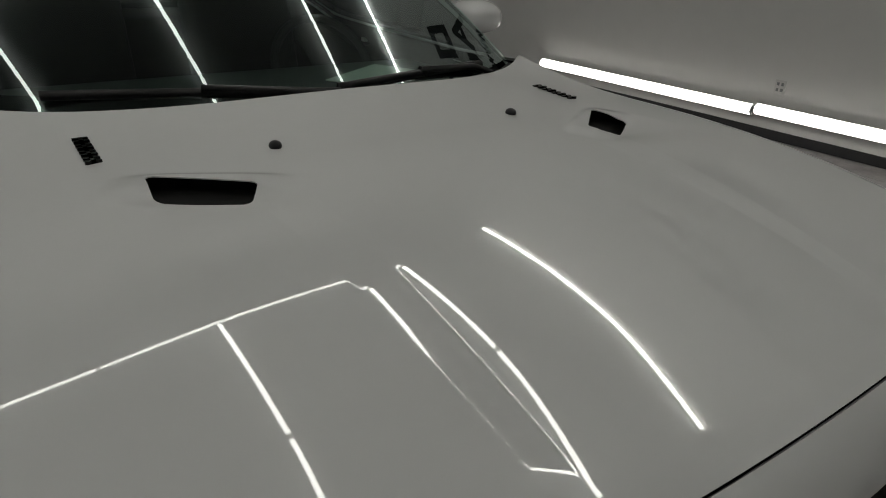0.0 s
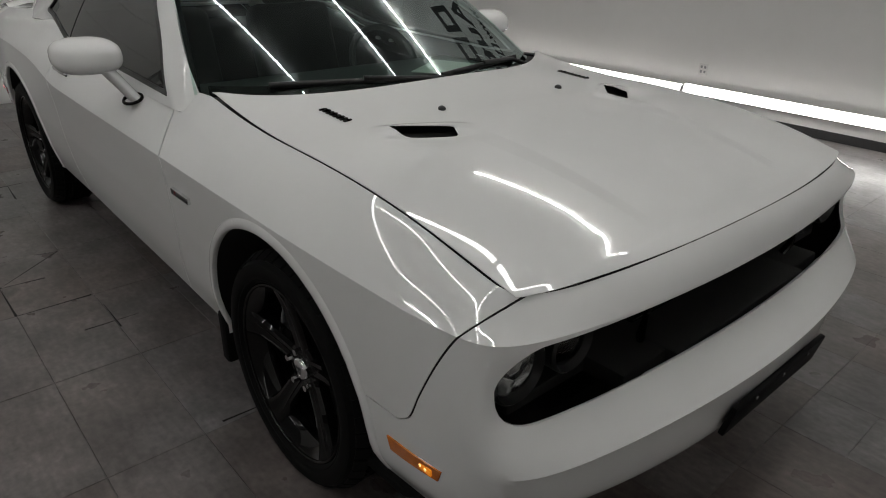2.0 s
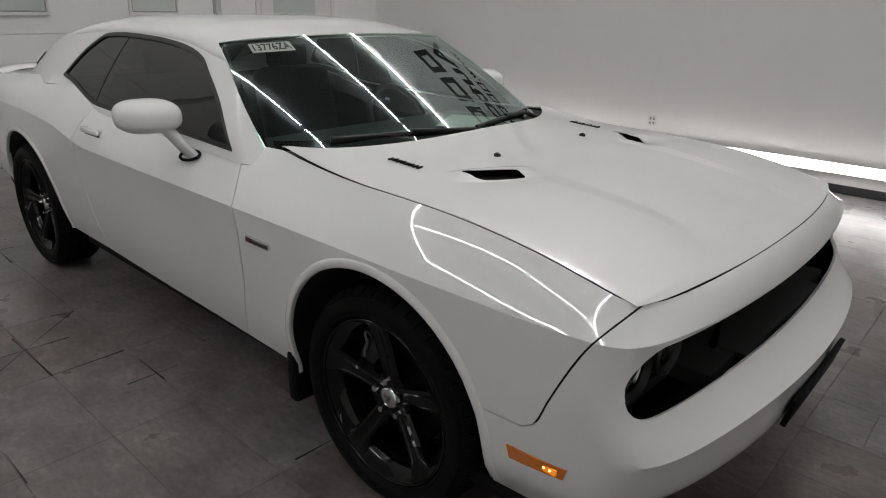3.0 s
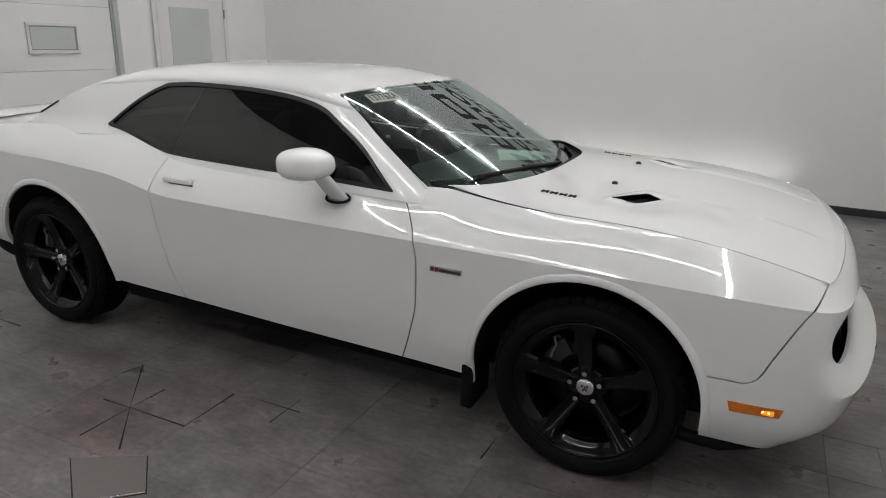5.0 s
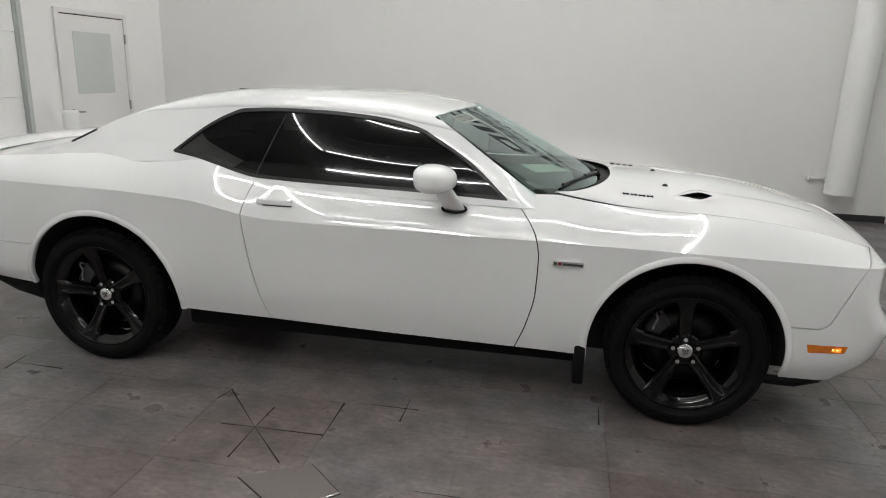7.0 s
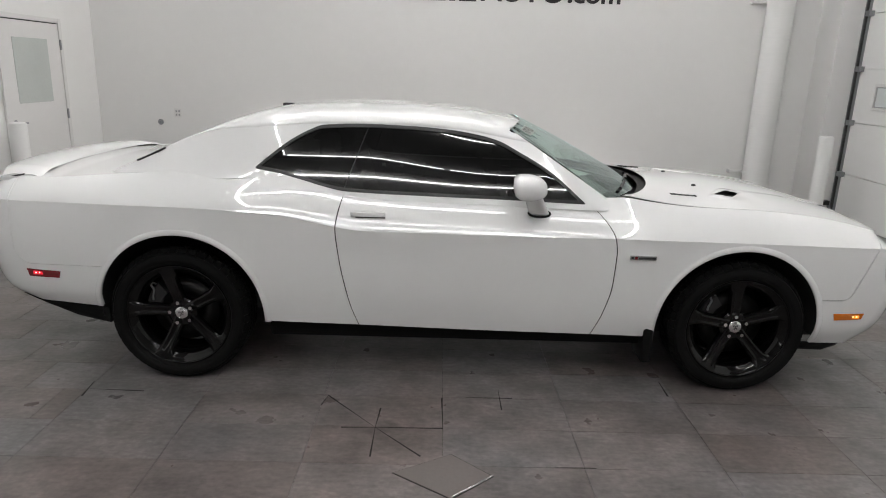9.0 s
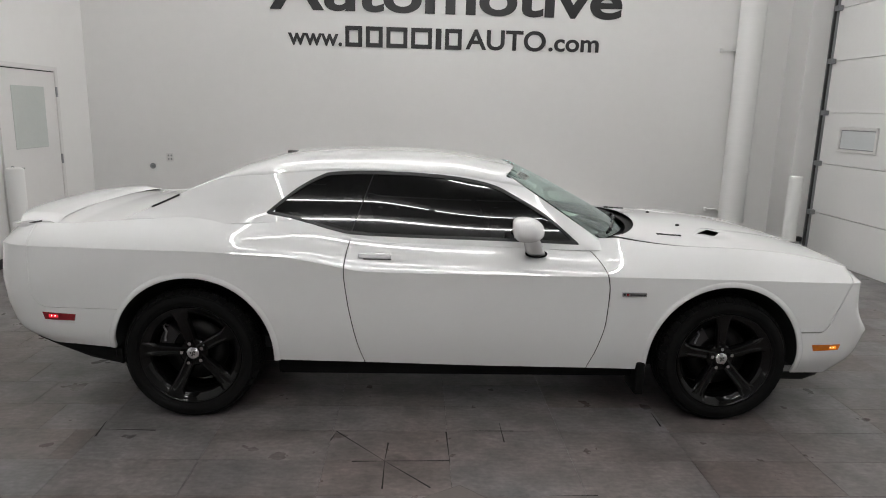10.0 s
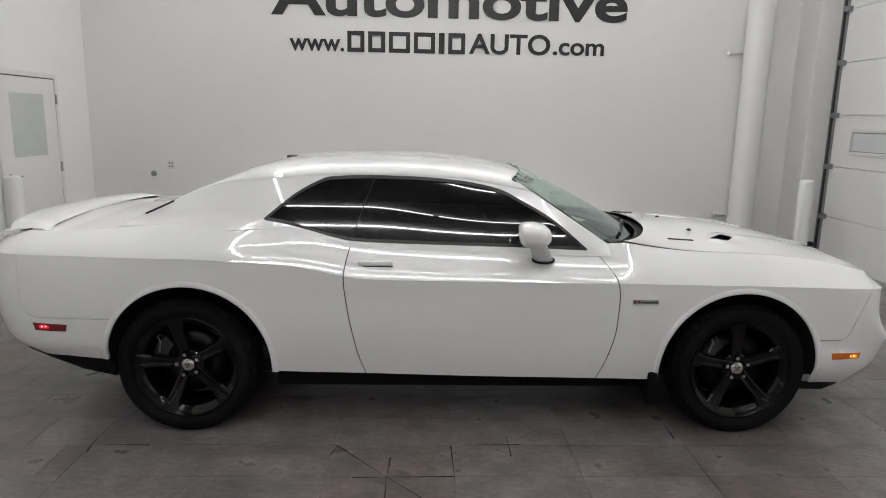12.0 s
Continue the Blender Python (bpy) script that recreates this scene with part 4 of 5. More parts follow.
# ---------------------------------------------------------------- small things on the car
PRISM_A = material("amber_prism", (1.0, 0.30, 0.015), 0.1, coat=1.0, emit=0.45)
PRISM_R = material("red_prism", (0.85, 0.012, 0.03), 0.1, coat=1.0, emit=0.45)
DIODE_A = material("amber_diode", (1.0, 0.62, 0.20), 0.2, emit=1.5)
DIODE_R = material("red_diode", (1.0, 0.45, 0.48), 0.2, emit=1.5)
for s in (1, -1):
    for name_m, mat_m, label_m, (xa, xb), (za, zb, zc, zd) in (("side_marker", AMBER, "amber side marker lens", (1.958, 2.128), (.462, .462, .425, .430)), ("rear_marker", RED_LENS, "red rear side marker lens", (-2.245, -2.065), (.590, .582, .548, .545))):
        lens = bmesh.new()
        rows_k = []
        for k in range(9):
            t = k / 8
            row = []
            for zt, zl in ((0, 0), (1, 1)):
                x = xa + (xb - xa) * t + (0.010 * (1 - 2 * t) if zl else 0)
                z = (za + (zb - za) * t) if not zl else (zc + (zd - zc) * t)
                row.append((x, skin_y(x, z), z))
            (x0, w0, z0), (x1, w1, z1) = row
            rows_k.append([lens.verts.new(p) for p in ((x0, -s * (w0 - 0.02), z0), (x0, -s * (w0 + 0.004), z0), (x1, -s * (w1 + 0.004), z1), (x1, -s * (w1 - 0.02), z1))])
        for p, q in zip(rows_k, rows_k[1:]):
            for i in range(3):
                lens.faces.new((p[i], p[i + 1], q[i + 1], q[i]))
        lens.faces.new(rows_k[0])
        lens.faces.new(rows_k[-1][::-1])
        bmesh.ops.recalc_face_normals(lens, faces=lens.faces)
        marker = part(name_m, lens, mat_m, car, label_m, smooth=False)
        xm = xa + 0.70 * (xb - xa) if xa > 0 else xa + 0.34 * (xb - xa)
        wm, zm = skin_y(xm, za) + 0.0045, (za + zc) / 2
        part("lens_prism", box(bmesh.new(), (xm - 0.026, min(-s * wm, -s * (wm - 0.01)), zm - 0.010), (xm + 0.026, max(-s * wm, -s * (wm - 0.01)), zm + 0.010), 0.004), PRISM_A if xa > 0 else PRISM_R, marker, "glowing prism in the lens")
        for dx in (-0.009, 0.009):
            part("diode", cylinder(bmesh.new(), (xm + dx, -s * (wm - 0.004), zm + 0.002), (xm + dx, -s * (wm + 0.001), zm + 0.002), 0.0040, n=10), DIODE_A if xa > 0 else DIODE_R, marker, "lit diode behind the lens")
    # mirror
    mb = bmesh.new()
    bmesh.ops.create_uvsphere(mb, u_segments=32, v_segments=20, radius=1)
    for v in mb.verts:
        x, y, z = v.co
        x = x * (1 if x > 0 else 0.80)
        flat_x = 0.85 if x > 0 else 0.55
        v.co = Vector((0.312 + 0.088 * math.copysign(abs(x) ** flat_x, x) + 0.02 * y * s - 0.012 * z, -s * 0.998 + 0.110 * math.copysign(abs(y) ** 0.72, y), 1.098 + 0.062 * math.copysign(abs(z) ** 0.72, z) * (1 - 0.14 * max(x, 0))))
    bmesh.ops.recalc_face_normals(mb, faces=mb.faces)
    mirror = part("door_mirror", mb, PAINT, car, "white rounded door mirror")
    part("mirror_glass", box(bmesh.new(), (0.236, min(-s * 1.07, -s * 0.93), 1.065), (0.241, max(-s * 1.07, -s * 0.93), 1.13), 0.001), REFLECTOR, mirror, "mirror glass")
    st = bmesh.new()
    rows_m = []
    for q in range(7):
        t = q / 6
        cx, cy, cz = 0.385 - 0.05 * t, 0.880 + 0.075 * t, 0.945 + 0.115 * t
        rx, ry = 0.052 - 0.008 * t, 0.024 + 0.004 * t
        rows_m.append([st.verts.new((cx + rx * math.cos(a), -s * (cy + ry * math.sin(a)), cz)) for a in (2 * math.pi * k / 20 for k in range(20))])
    for p, q in zip(rows_m, rows_m[1:]):
        for k in range(20):
            st.faces.new((p[k], p[(k + 1) % 20], q[(k + 1) % 20], q[k]))
    bmesh.ops.recalc_face_normals(st, faces=st.faces)
    part("stalk", st, PAINT, mirror, "white mirror stalk")
    gb = bmesh.new()
    sweep(gb, [(0.385 + 0.055 * math.cos(a), -s * (0.890 + 0.03 * math.sin(a)), 0.948 - 0.012 * math.sin(a)) for a in (2 * math.pi * k / 20 for k in range(21))], 0.006, 6)
    part("gasket", gb, RUBBER, mirror, "black rubber gasket of the mirror")
    # door handle over a shallow cup, whose shade is made of black shapes
    hb = bmesh.new()
    wh = skin_y(-0.48, 0.928)
    box(hb, (-0.57, min(-s * (wh + 0.030), -s * (wh + 0.012)), 0.914), (-0.395, max(-s * (wh + 0.030), -s * (wh + 0.012)), 0.942), 0.008, 3)
    for xa in (-0.565, -0.43):
        box(hb, (xa, min(-s * (wh + 0.016), -s * (wh - 0.03)), 0.918), (xa + 0.03, max(-s * (wh + 0.016), -s * (wh - 0.03)), 0.938), 0.004)
    handle = part("door_handle", hb, PAINT, car, "white door handle")
    cup = bmesh.new()
    bmesh.ops.create_uvsphere(cup, u_segments=24, v_segments=12, radius=1, matrix=Matrix.Translation((-0.468, -s * (wh + 0.005), 0.909)) @ Matrix.Diagonal((0.070, 0.009, 0.019, 1)))
    part("handle_recess_shade", cup, BLACK_TRIM, handle, "black ellipsoid for the shaded recess behind the handle")
    part("handle_gap_shade", box(bmesh.new(), (-0.545, min(-s * (wh + 0.020), -s * (wh - 0.01)), 0.9075), (-0.395, max(-s * (wh + 0.020), -s * (wh - 0.01)), 0.9135), 0.002), BLACK_TRIM, handle, "black strip for the shade under the handle", smooth=False)
    # badge on the fender
    fb = bmesh.new()
    box(fb, (0.85, min(-s * 0.962, -s * 0.945), 0.735), (0.985, max(-s * 0.962, -s * 0.945), 0.757), 0.002)
    badge = part("fender_badge", fb, CHROME, car, "small chrome fender badge", smooth=False)
    part("badge_mark", box(bmesh.new(), (0.874, min(-s * 0.9635, -s * 0.961), 0.739), (0.888, max(-s * 0.9635, -s * 0.961), 0.753)), RED_LENS, badge, "red mark on the badge", smooth=False)
    part("badge_mark", box(bmesh.new(), (0.856, min(-s * 0.9635, -s * 0.961), 0.740), (0.870, max(-s * 0.9635, -s * 0.961), 0.752)), INK, badge, "dark mark on the badge", smooth=False)
    part("badge_mark", box(bmesh.new(), (0.893, min(-s * 0.9635, -s * 0.961), 0.740), (0.98, max(-s * 0.9635, -s * 0.961), 0.749)), INK, badge, "dark mark on the badge", smooth=False)
    # washer nozzle
    zb = bmesh.new()
    bmesh.ops.create_uvsphere(zb, u_segments=12, v_segments=8, radius=1, matrix=Matrix.Translation((1.388, -s * 0.279, hood_z(1.388, 0.279) + 0.003)) @ Matrix.Diagonal((0.014, 0.012, 0.010, 1)))
    part("washer_nozzle", zb, BLACK_TRIM, car, "small black washer nozzle")
    # hood emblem
    for k in range(4):
        hm = bmesh.new()
        x = 1.155 + 0.038 * k
        z = hood_z(x, 0.565)
        for dx in (0.0, 0.02):
            box(hm, (x + dx, min(-s * 0.58, -s * 0.553), z - 0.002), (x + dx + 0.008, max(-s * 0.58, -s * 0.553), z + 0.004))
        box(hm, (x, min(-s * 0.57, -s * 0.563), z - 0.002), (x + 0.028, max(-s * 0.57, -s * 0.563), z + 0.004))
        part("hood_emblem", hm, GLOSS_BLACK, car, "dark raised hood emblem", smooth=False)
    # head lamps inside the mouth
    for y, x, r, lit in ((0.775, 2.195, 0.064, True), (0.61, 2.20, 0.056, False)):
        m = Matrix.Translation((x, -s * y, 0.705)) @ Matrix.Rotation(math.pi / 2, 4, "Z")

        def ringed(profile):
            b = lathe(bmesh.new(), profile, 40)
            bmesh.ops.transform(b, matrix=m, verts=b.verts)
            return b

        lamp = part("head_lamp", ringed([(r, 0.0), (r + 0.008, -0.018), (r + 0.014, -0.012), (r + 0.014, 0.09), (r * 0.3, 0.10)]), BLACK_TRIM, car, "round head lamp in a black ring")
        if lit:
            part("reflector", ringed([(r * 0.98, 0.004), (r * 0.90, 0.016), (r * 0.88, 0.012), (r * 0.74, 0.036), (r * 0.72, 0.030), (r * 0.54, 0.050), (r * 0.52, 0.016), (r * 0.46, 0.006), (r * 0.34, -0.004), (0.0, -0.009)]), REFLECTOR, lamp, "bright lamp reflector")
        else:
            # inner lamp: shade of the deep mouth put in as a black bezel
            part("bezel", ringed([(r * 0.98, 0.01), (r * 0.5, 0.05), (r * 0.3, 0.03), (0.0, 0.02)]), GLOSS_BLACK, lamp, "lamp bezel, black for the shade deep in the mouth")
        part("lamp_glass", ringed([(r, 0.0), (r * 0.7, -0.012), (r * 0.35, -0.018), (0.0, -0.02)]), LAMP_GLASS, lamp, "clear lamp cover")

# mouth cavity and grille
gb = bmesh.new()
box(gb, (1.98, -0.80, 0.60), (2.09, 0.80, 0.81), 0.02)
box(gb, (1.98, -0.78, 0.575), (2.185, 0.78, 0.612), 0.01)
box(gb, (1.98, -0.52, 0.575), (2.295, 0.52, 0.624), 0.01)
box(gb, (2.10, -0.35, 0.575), (2.325, 0.35, 0.628), 0.01)
part("grille_back", gb, INNER, car, "black grille cavity")
for z in (0.655, 0.685, 0.715, 0.745, 0.775):
    part("grille_bar", box(bmesh.new(), (2.17, -0.36, z), (2.20, 0.36, z + 0.008), 0.003), GLOSS_BLACK, car, "black grille bar")
part("grille_surround", sweep(bmesh.new(), [(2.24, -0.38, 0.64), (2.25, -0.40, 0.67), (2.26, -0.40, 0.755), (2.27, -0.37, 0.785), (2.285, 0, 0.79), (2.27, 0.37, 0.785), (2.26, 0.40, 0.755), (2.25, 0.40, 0.67), (2.24, 0.38, 0.64)], 0.011, 8), GLOSS_BLACK, car, "black grille frame")
# plate bracket: a thin black panel that leans forward below the bumper's ridge
tilt = Matrix.Translation((2.440, 0, 0.452)) @ Matrix.Rotation(radians(12), 4, "Y")
pb = box(bmesh.new(), (-0.010, -0.26, -0.05), (0.006, 0.26, 0.045), 0.004)
bmesh.ops.transform(pb, matrix=tilt, verts=pb.verts)
bracket = part("plate_bracket", pb, RUBBER, car, "black front plate bracket leaning forward")
for y in (-0.15, 0.0, 0.15):
    sb = cylinder(bmesh.new(), tilt @ Vector((0.004, y, 0.028)), tilt @ Vector((0.009, y, 0.028)), 0.006, n=10)
    part("screw", sb, CHROME, bracket, "small bright screw")
part("chin", sweep(bmesh.new(), [(1.74, -0.872, 0.262), (1.95, -0.858, 0.252), (2.07, -0.78, 0.246), (2.16, -0.56, 0.243), (2.20, -0.28, 0.242), (2.22, 0, 0.24), (2.20, 0.28, 0.242), (2.16, 0.56, 0.243), (2.07, 0.78, 0.246), (1.95, 0.858, 0.252), (1.74, 0.872, 0.262)], 0.03, 8, 0.7), RUBBER, car, "black chin spoiler")

# aerial fin, wipers, cabin
ab = bmesh.new()
box(ab, (-1.10, -0.020, 1.386), (-1.03, 0.020, 1.417), 0.008, 3)
part("aerial", ab, BLACK_TRIM, car, "small black roof aerial")
for ya, yb, pivot in ((-0.60, 0.02, 0.10), (0.02, 0.58, 0.62)):
    p0, p1 = (screen_point(y / 0.788, s_) + Vector((0.008, 0, 0.012)) for y, s_ in ((ya, 0.955), (yb, 0.975)))
    wiper = part("wiper", sweep(bmesh.new(), [p0.lerp(p1, i / 8) + Vector((0.010, 0, 0.004)) * math.sin(i / 8 * math.pi) for i in range(9)], 0.008, 6, 1.5), BLACK_TRIM, car, "black wiper blade")
    foot = Vector((hood_rear(pivot) - 0.035, pivot, 0.995))
    part("wiper_arm", sweep(bmesh.new(), [p0.lerp(p1, 0.5) + Vector((0.012, 0, 0.014)), p0.lerp(p1, 0.8).lerp(foot, 0.4) + Vector((0, 0, 0.014)), foot + Vector((0, 0, 0.006))], 0.010, 6), BLACK_TRIM, wiper, "black wiper arm")
part("dashboard", box(bmesh.new(), (0.30, -0.70, 0.70), (0.93, 0.70, 0.965), 0.06, 3), DASH, car, "dark grey dashboard")
part("cabin_floor", box(bmesh.new(), (-1.7, -0.74, 0.34), (0.9, 0.74, 0.42), 0.02), CABIN, car, "black cabin floor")
for x, y in ((-0.35, -0.37), (-0.35, 0.37)):
    seat = part("seat", box(bmesh.new(), (x - 0.22, y - 0.25, 0.42), (x + 0.30, y + 0.25, 0.66), 0.06, 3), CABIN, car, "black front seat")
    bk = box(bmesh.new(), (-0.09, -0.25, 0), (0.07, 0.25, 0.56), 0.06, 3)
    bmesh.ops.transform(bk, matrix=Matrix.Translation((x - 0.22, y, 0.60)) @ Matrix.Rotation(-0.28, 4, "Y"), verts=bk.verts)
    part("backrest", bk, CABIN, seat)
    hr = box(bmesh.new(), (x - 0.45, y - 0.13, 1.13), (x - 0.36, y + 0.13, 1.27), 0.03, 3)
    part("headrest", hr, CABIN, seat)
part("rear_bench", box(bmesh.new(), (-1.5, -0.62, 0.42), (-0.95, 0.62, 1.0), 0.08, 3), CABIN, car, "black rear bench")
wh = lathe(bmesh.new(), [(0.185 + 0.016 * math.cos(a), 0.016 * math.sin(a)) for a in (2 * math.pi * k / 10 for k in range(10))], 36, closed=True)
bmesh.ops.transform(wh, matrix=Matrix.Translation((0.22, 0.37, 0.93)) @ Matrix.Rotation(radians(62), 4, "Y") @ Matrix.Rotation(math.pi / 2, 4, "X"), verts=wh.verts)
part("steering_wheel", wh, CABIN, car, "black steering wheel")

# ---------------------------------------------------------------- lettering and things on the walls
def lettering(name, text, x0, x1, z0, z1, y, mat, label, bold=0.0, category="sign"):
    """Flat raised letters of the built-in font on the north wall, fitted into a box."""
    cu = bpy.data.curves.new(name, "FONT")
    cu.body, cu.extrude, cu.offset = text, 0.02, bold
    ob = bpy.data.objects.new(name, cu)
    scene.collection.objects.link(ob)
    me = bpy.data.meshes.new_from_object(ob.evaluated_get(bpy.context.evaluated_depsgraph_get()))
    bpy.data.objects.remove(ob)
    co = np.array([v.co[:] for v in me.vertices])
    lo, hi = co.min(0), co.max(0)
    for v in me.vertices:
        a, b = (v.co.x - lo[0]) / (hi[0] - lo[0]), (v.co.y - lo[1]) / (hi[1] - lo[1])
        v.co = Vector((x0 + a * (x1 - x0), y - 0.004 - (0.008 if v.co.z > 0 else 0), z0 + b * (z1 - z0)))
    bm = bmesh.new()
    bm.from_mesh(me)
    bpy.data.meshes.remove(me)
    islands, left = [], set(bm.faces)
    while left:
        todo, isle = [left.pop()], []
        while todo:
            f = todo.pop()
            isle.append(f)
            for v in f.verts:
                for g in v.link_faces:
                    if g in left:
                        left.remove(g)
                        todo.append(g)
        xs = [v.co.x for f in isle for v in f.verts]
        islands.append((min(xs), max(xs), isle))
    letters = []
    for xa, xb, isle in sorted(islands, key=lambda i: i[0]):
        if letters and xb < letters[-1][1] + 0.002:
            letters[-1][2].extend(isle)
        else:
            letters.append([xa, xb, list(isle)])
    sign = thing(name, label, category)
    for _, _, isle in letters:
        one, known = bmesh.new(), {}
        for f in isle:
            for v in f.verts:
                if v not in known:
                    known[v] = one.verts.new(v.co)
            one.faces.new([known[v] for v in f.verts])
        part("letter", one, mat, sign, smooth=False)
    bm.free()
    return sign


def sign_shapes(name, x0, x1, z0, z1, label, shares):
    """A row of plain upright frames on the north wall."""
    row = thing(name, label, "sign")
    total = sum(shares) + 0.22 * (len(shares) - 1)
    x, unit = x0, (x1 - x0) / total
    for w in shares:
        xa, xb, line = x, x + w * unit, 0.24 * unit
        fr = bmesh.new()
        outer = [(xa, z0), (xb, z0), (xb, z1), (xa, z1)]
        inner = [(xa + line, z0 + line), (xb - line, z0 + line), (xb - line, z1 - line), (xa + line, z1 - line)]
        if w < 0.5:
            box(fr, (xa, BACK - 0.012, z0), (xb, BACK - 0.003, z1), 0.004)
        else:
            loops = [[fr.verts.new((px, yy, pz)) for px, pz in ring_p] for yy in (BACK - 0.012, BACK - 0.003) for ring_p in (outer, inner)]
            for k in range(4):
                j = (k + 1) % 4
                for p, q in ((0, 1), (0, 2), (1, 3), (2, 3)):
                    fr.faces.new((loops[p][k], loops[p][j], loops[q][j], loops[q][k]))
            bmesh.ops.recalc_face_normals(fr, faces=fr.faces)
        part("block", fr, SIGN, row, smooth=False)
        x += (w + 0.22) * unit
    return row


lettering("wall_lettering", "Automotive", -2.14, 2.32, 2.885, 3.345, BACK, SIGN, "large black raised letters on the white wall", 0.024)
sign_shapes("wall_sign_shapes", -1.95, 2.10, 3.52, 4.10, "row of large black frame shapes on the white wall", (1, 1, 1.25, 1.25, 0.34, 1))
lettering("web_prefix", "www.", -1.92, -1.24, 2.462, 2.612, BACK, SIGN, "black raised letters low on the wall", 0.02)
sign_shapes("small_sign_shapes", -1.20, 0.28, 2.462, 2.715, "row of small black frame shapes on the white wall", (1, 1, 1.25, 1.25, 0.34, 1))
lettering("web_word", "AUTO", 0.33, 1.36, 2.468, 2.72, BACK, SIGN, "black raised capital letters on the wall", 0.02)
lettering("web_suffix", ".com", 1.40, 2.05, 2.475, 2.63, BACK, SIGN, "black raised small letters on the wall", 0.02)


def outlet(x, z, y=BACK):
    o = thing("wall_outlet", "white double wall outlet plate", "outlet")
    part("plate", box(bmesh.new(), (x - 0.045, y - 0.010, z - 0.055), (x + 0.045, y - 0.003, z + 0.055), 0.003), DOOR_WHITE, o, smooth=False)
    for dx in (-0.018, 0.018):
        for dz in (-0.022, 0.022):
            part("socket", box(bmesh.new(), (x + dx - 0.010, y - 0.0125, z + dz - 0.012), (x + dx + 0.010, y - 0.0095, z + dz + 0.012), 0.002), GREY_METAL, o, smooth=False)


outlet(-3.475, 1.012)
outlet(-0.264, 0.415)
kb = bmesh.new()
cylinder(kb, (-3.70, BACK - 0.004, 0.895), (-3.70, BACK - 0.012, 0.895), 0.036, n=24)
cylinder(kb, (-3.70, BACK - 0.010, 0.895), (-3.70, BACK - 0.035, 0.895), 0.024, 0.018, n=24)
tagged(mesh_object("wall_stop", kb, GREY_METAL, True, 30), "round grey metal door stop on the wall", "door stop")

# exhaust duct in the corner
duct = thing("exhaust_duct", "white round metal duct fixed to the wall", "duct")
part("pipe", cylinder(bmesh.new(), (3.945, 4.28, 0.335), (3.945, 4.28, TOP - 0.002), 0.158, n=48), DUCT, duct)
for z in (0.40, 2.55):
    part("band", cylinder(bmesh.new(), (3.945, 4.28, z), (3.945, 4.28, z + 0.03), 0.161, n=48), WHITE_METAL, duct)
for z in (0.475, 2.55):
    br = bmesh.new()
    box(br, (3.66, BACK - 0.04, z - 0.012), (3.86, BACK - 0.003, z + 0.012), 0.003)
    box(br, (3.645, BACK - 0.075, z - 0.022), (3.675, BACK - 0.003, z + 0.022), 0.003)
    box(br, (3.80, 4.28, z - 0.01), (3.86, BACK - 0.02, z + 0.01), 0.003)
    part("bracket", br, WHITE_METAL, duct, smooth=False)


def bollard(x, y):
    b = thing("bollard", "white painted round steel bollard by the door", "bollard", group="bollards")
    bm = bmesh.new()
    lathe(bm, [(0.0, 0.0), (0.083, 0.0), (0.083, 1.0), (0.078, 1.015), (0.06, 1.025), (0.0, 1.03)], 32)
    bmesh.ops.transform(bm, matrix=Matrix.Translation((x, y, 0)) @ Matrix.Rotation(math.pi / 2, 4, "X"), verts=bm.verts)
    part("post", bm, WHITE_METAL, b)
    part("base_sleeve", cylinder(bmesh.new(), (x, y, 0.0), (x, y, 0.14), 0.089, n=32), BASE, b, "black rubber sleeve round the foot")
    part("foot_ring", cylinder(bmesh.new(), (x, y, 0), (x, y, 0.012), 0.10, n=32), GREY_METAL, b)


bollard(4.36, 3.56)
bollard(-4.28, 2.44)
sensor = thing("door_sensor", "small black sensor box beside the door track", "sensor")
part("housing", box(bmesh.new(), (4.66, 3.90, 0.15), (4.74, 3.98, 0.21), 0.008), BLACK_TRIM, sensor, smooth=False)
part("bracket", box(bmesh.new(), (4.735, 3.925, 0.0), (4.75, 3.955, 0.19), 0.002), GREY_METAL, sensor, "grey metal bracket", smooth=False)


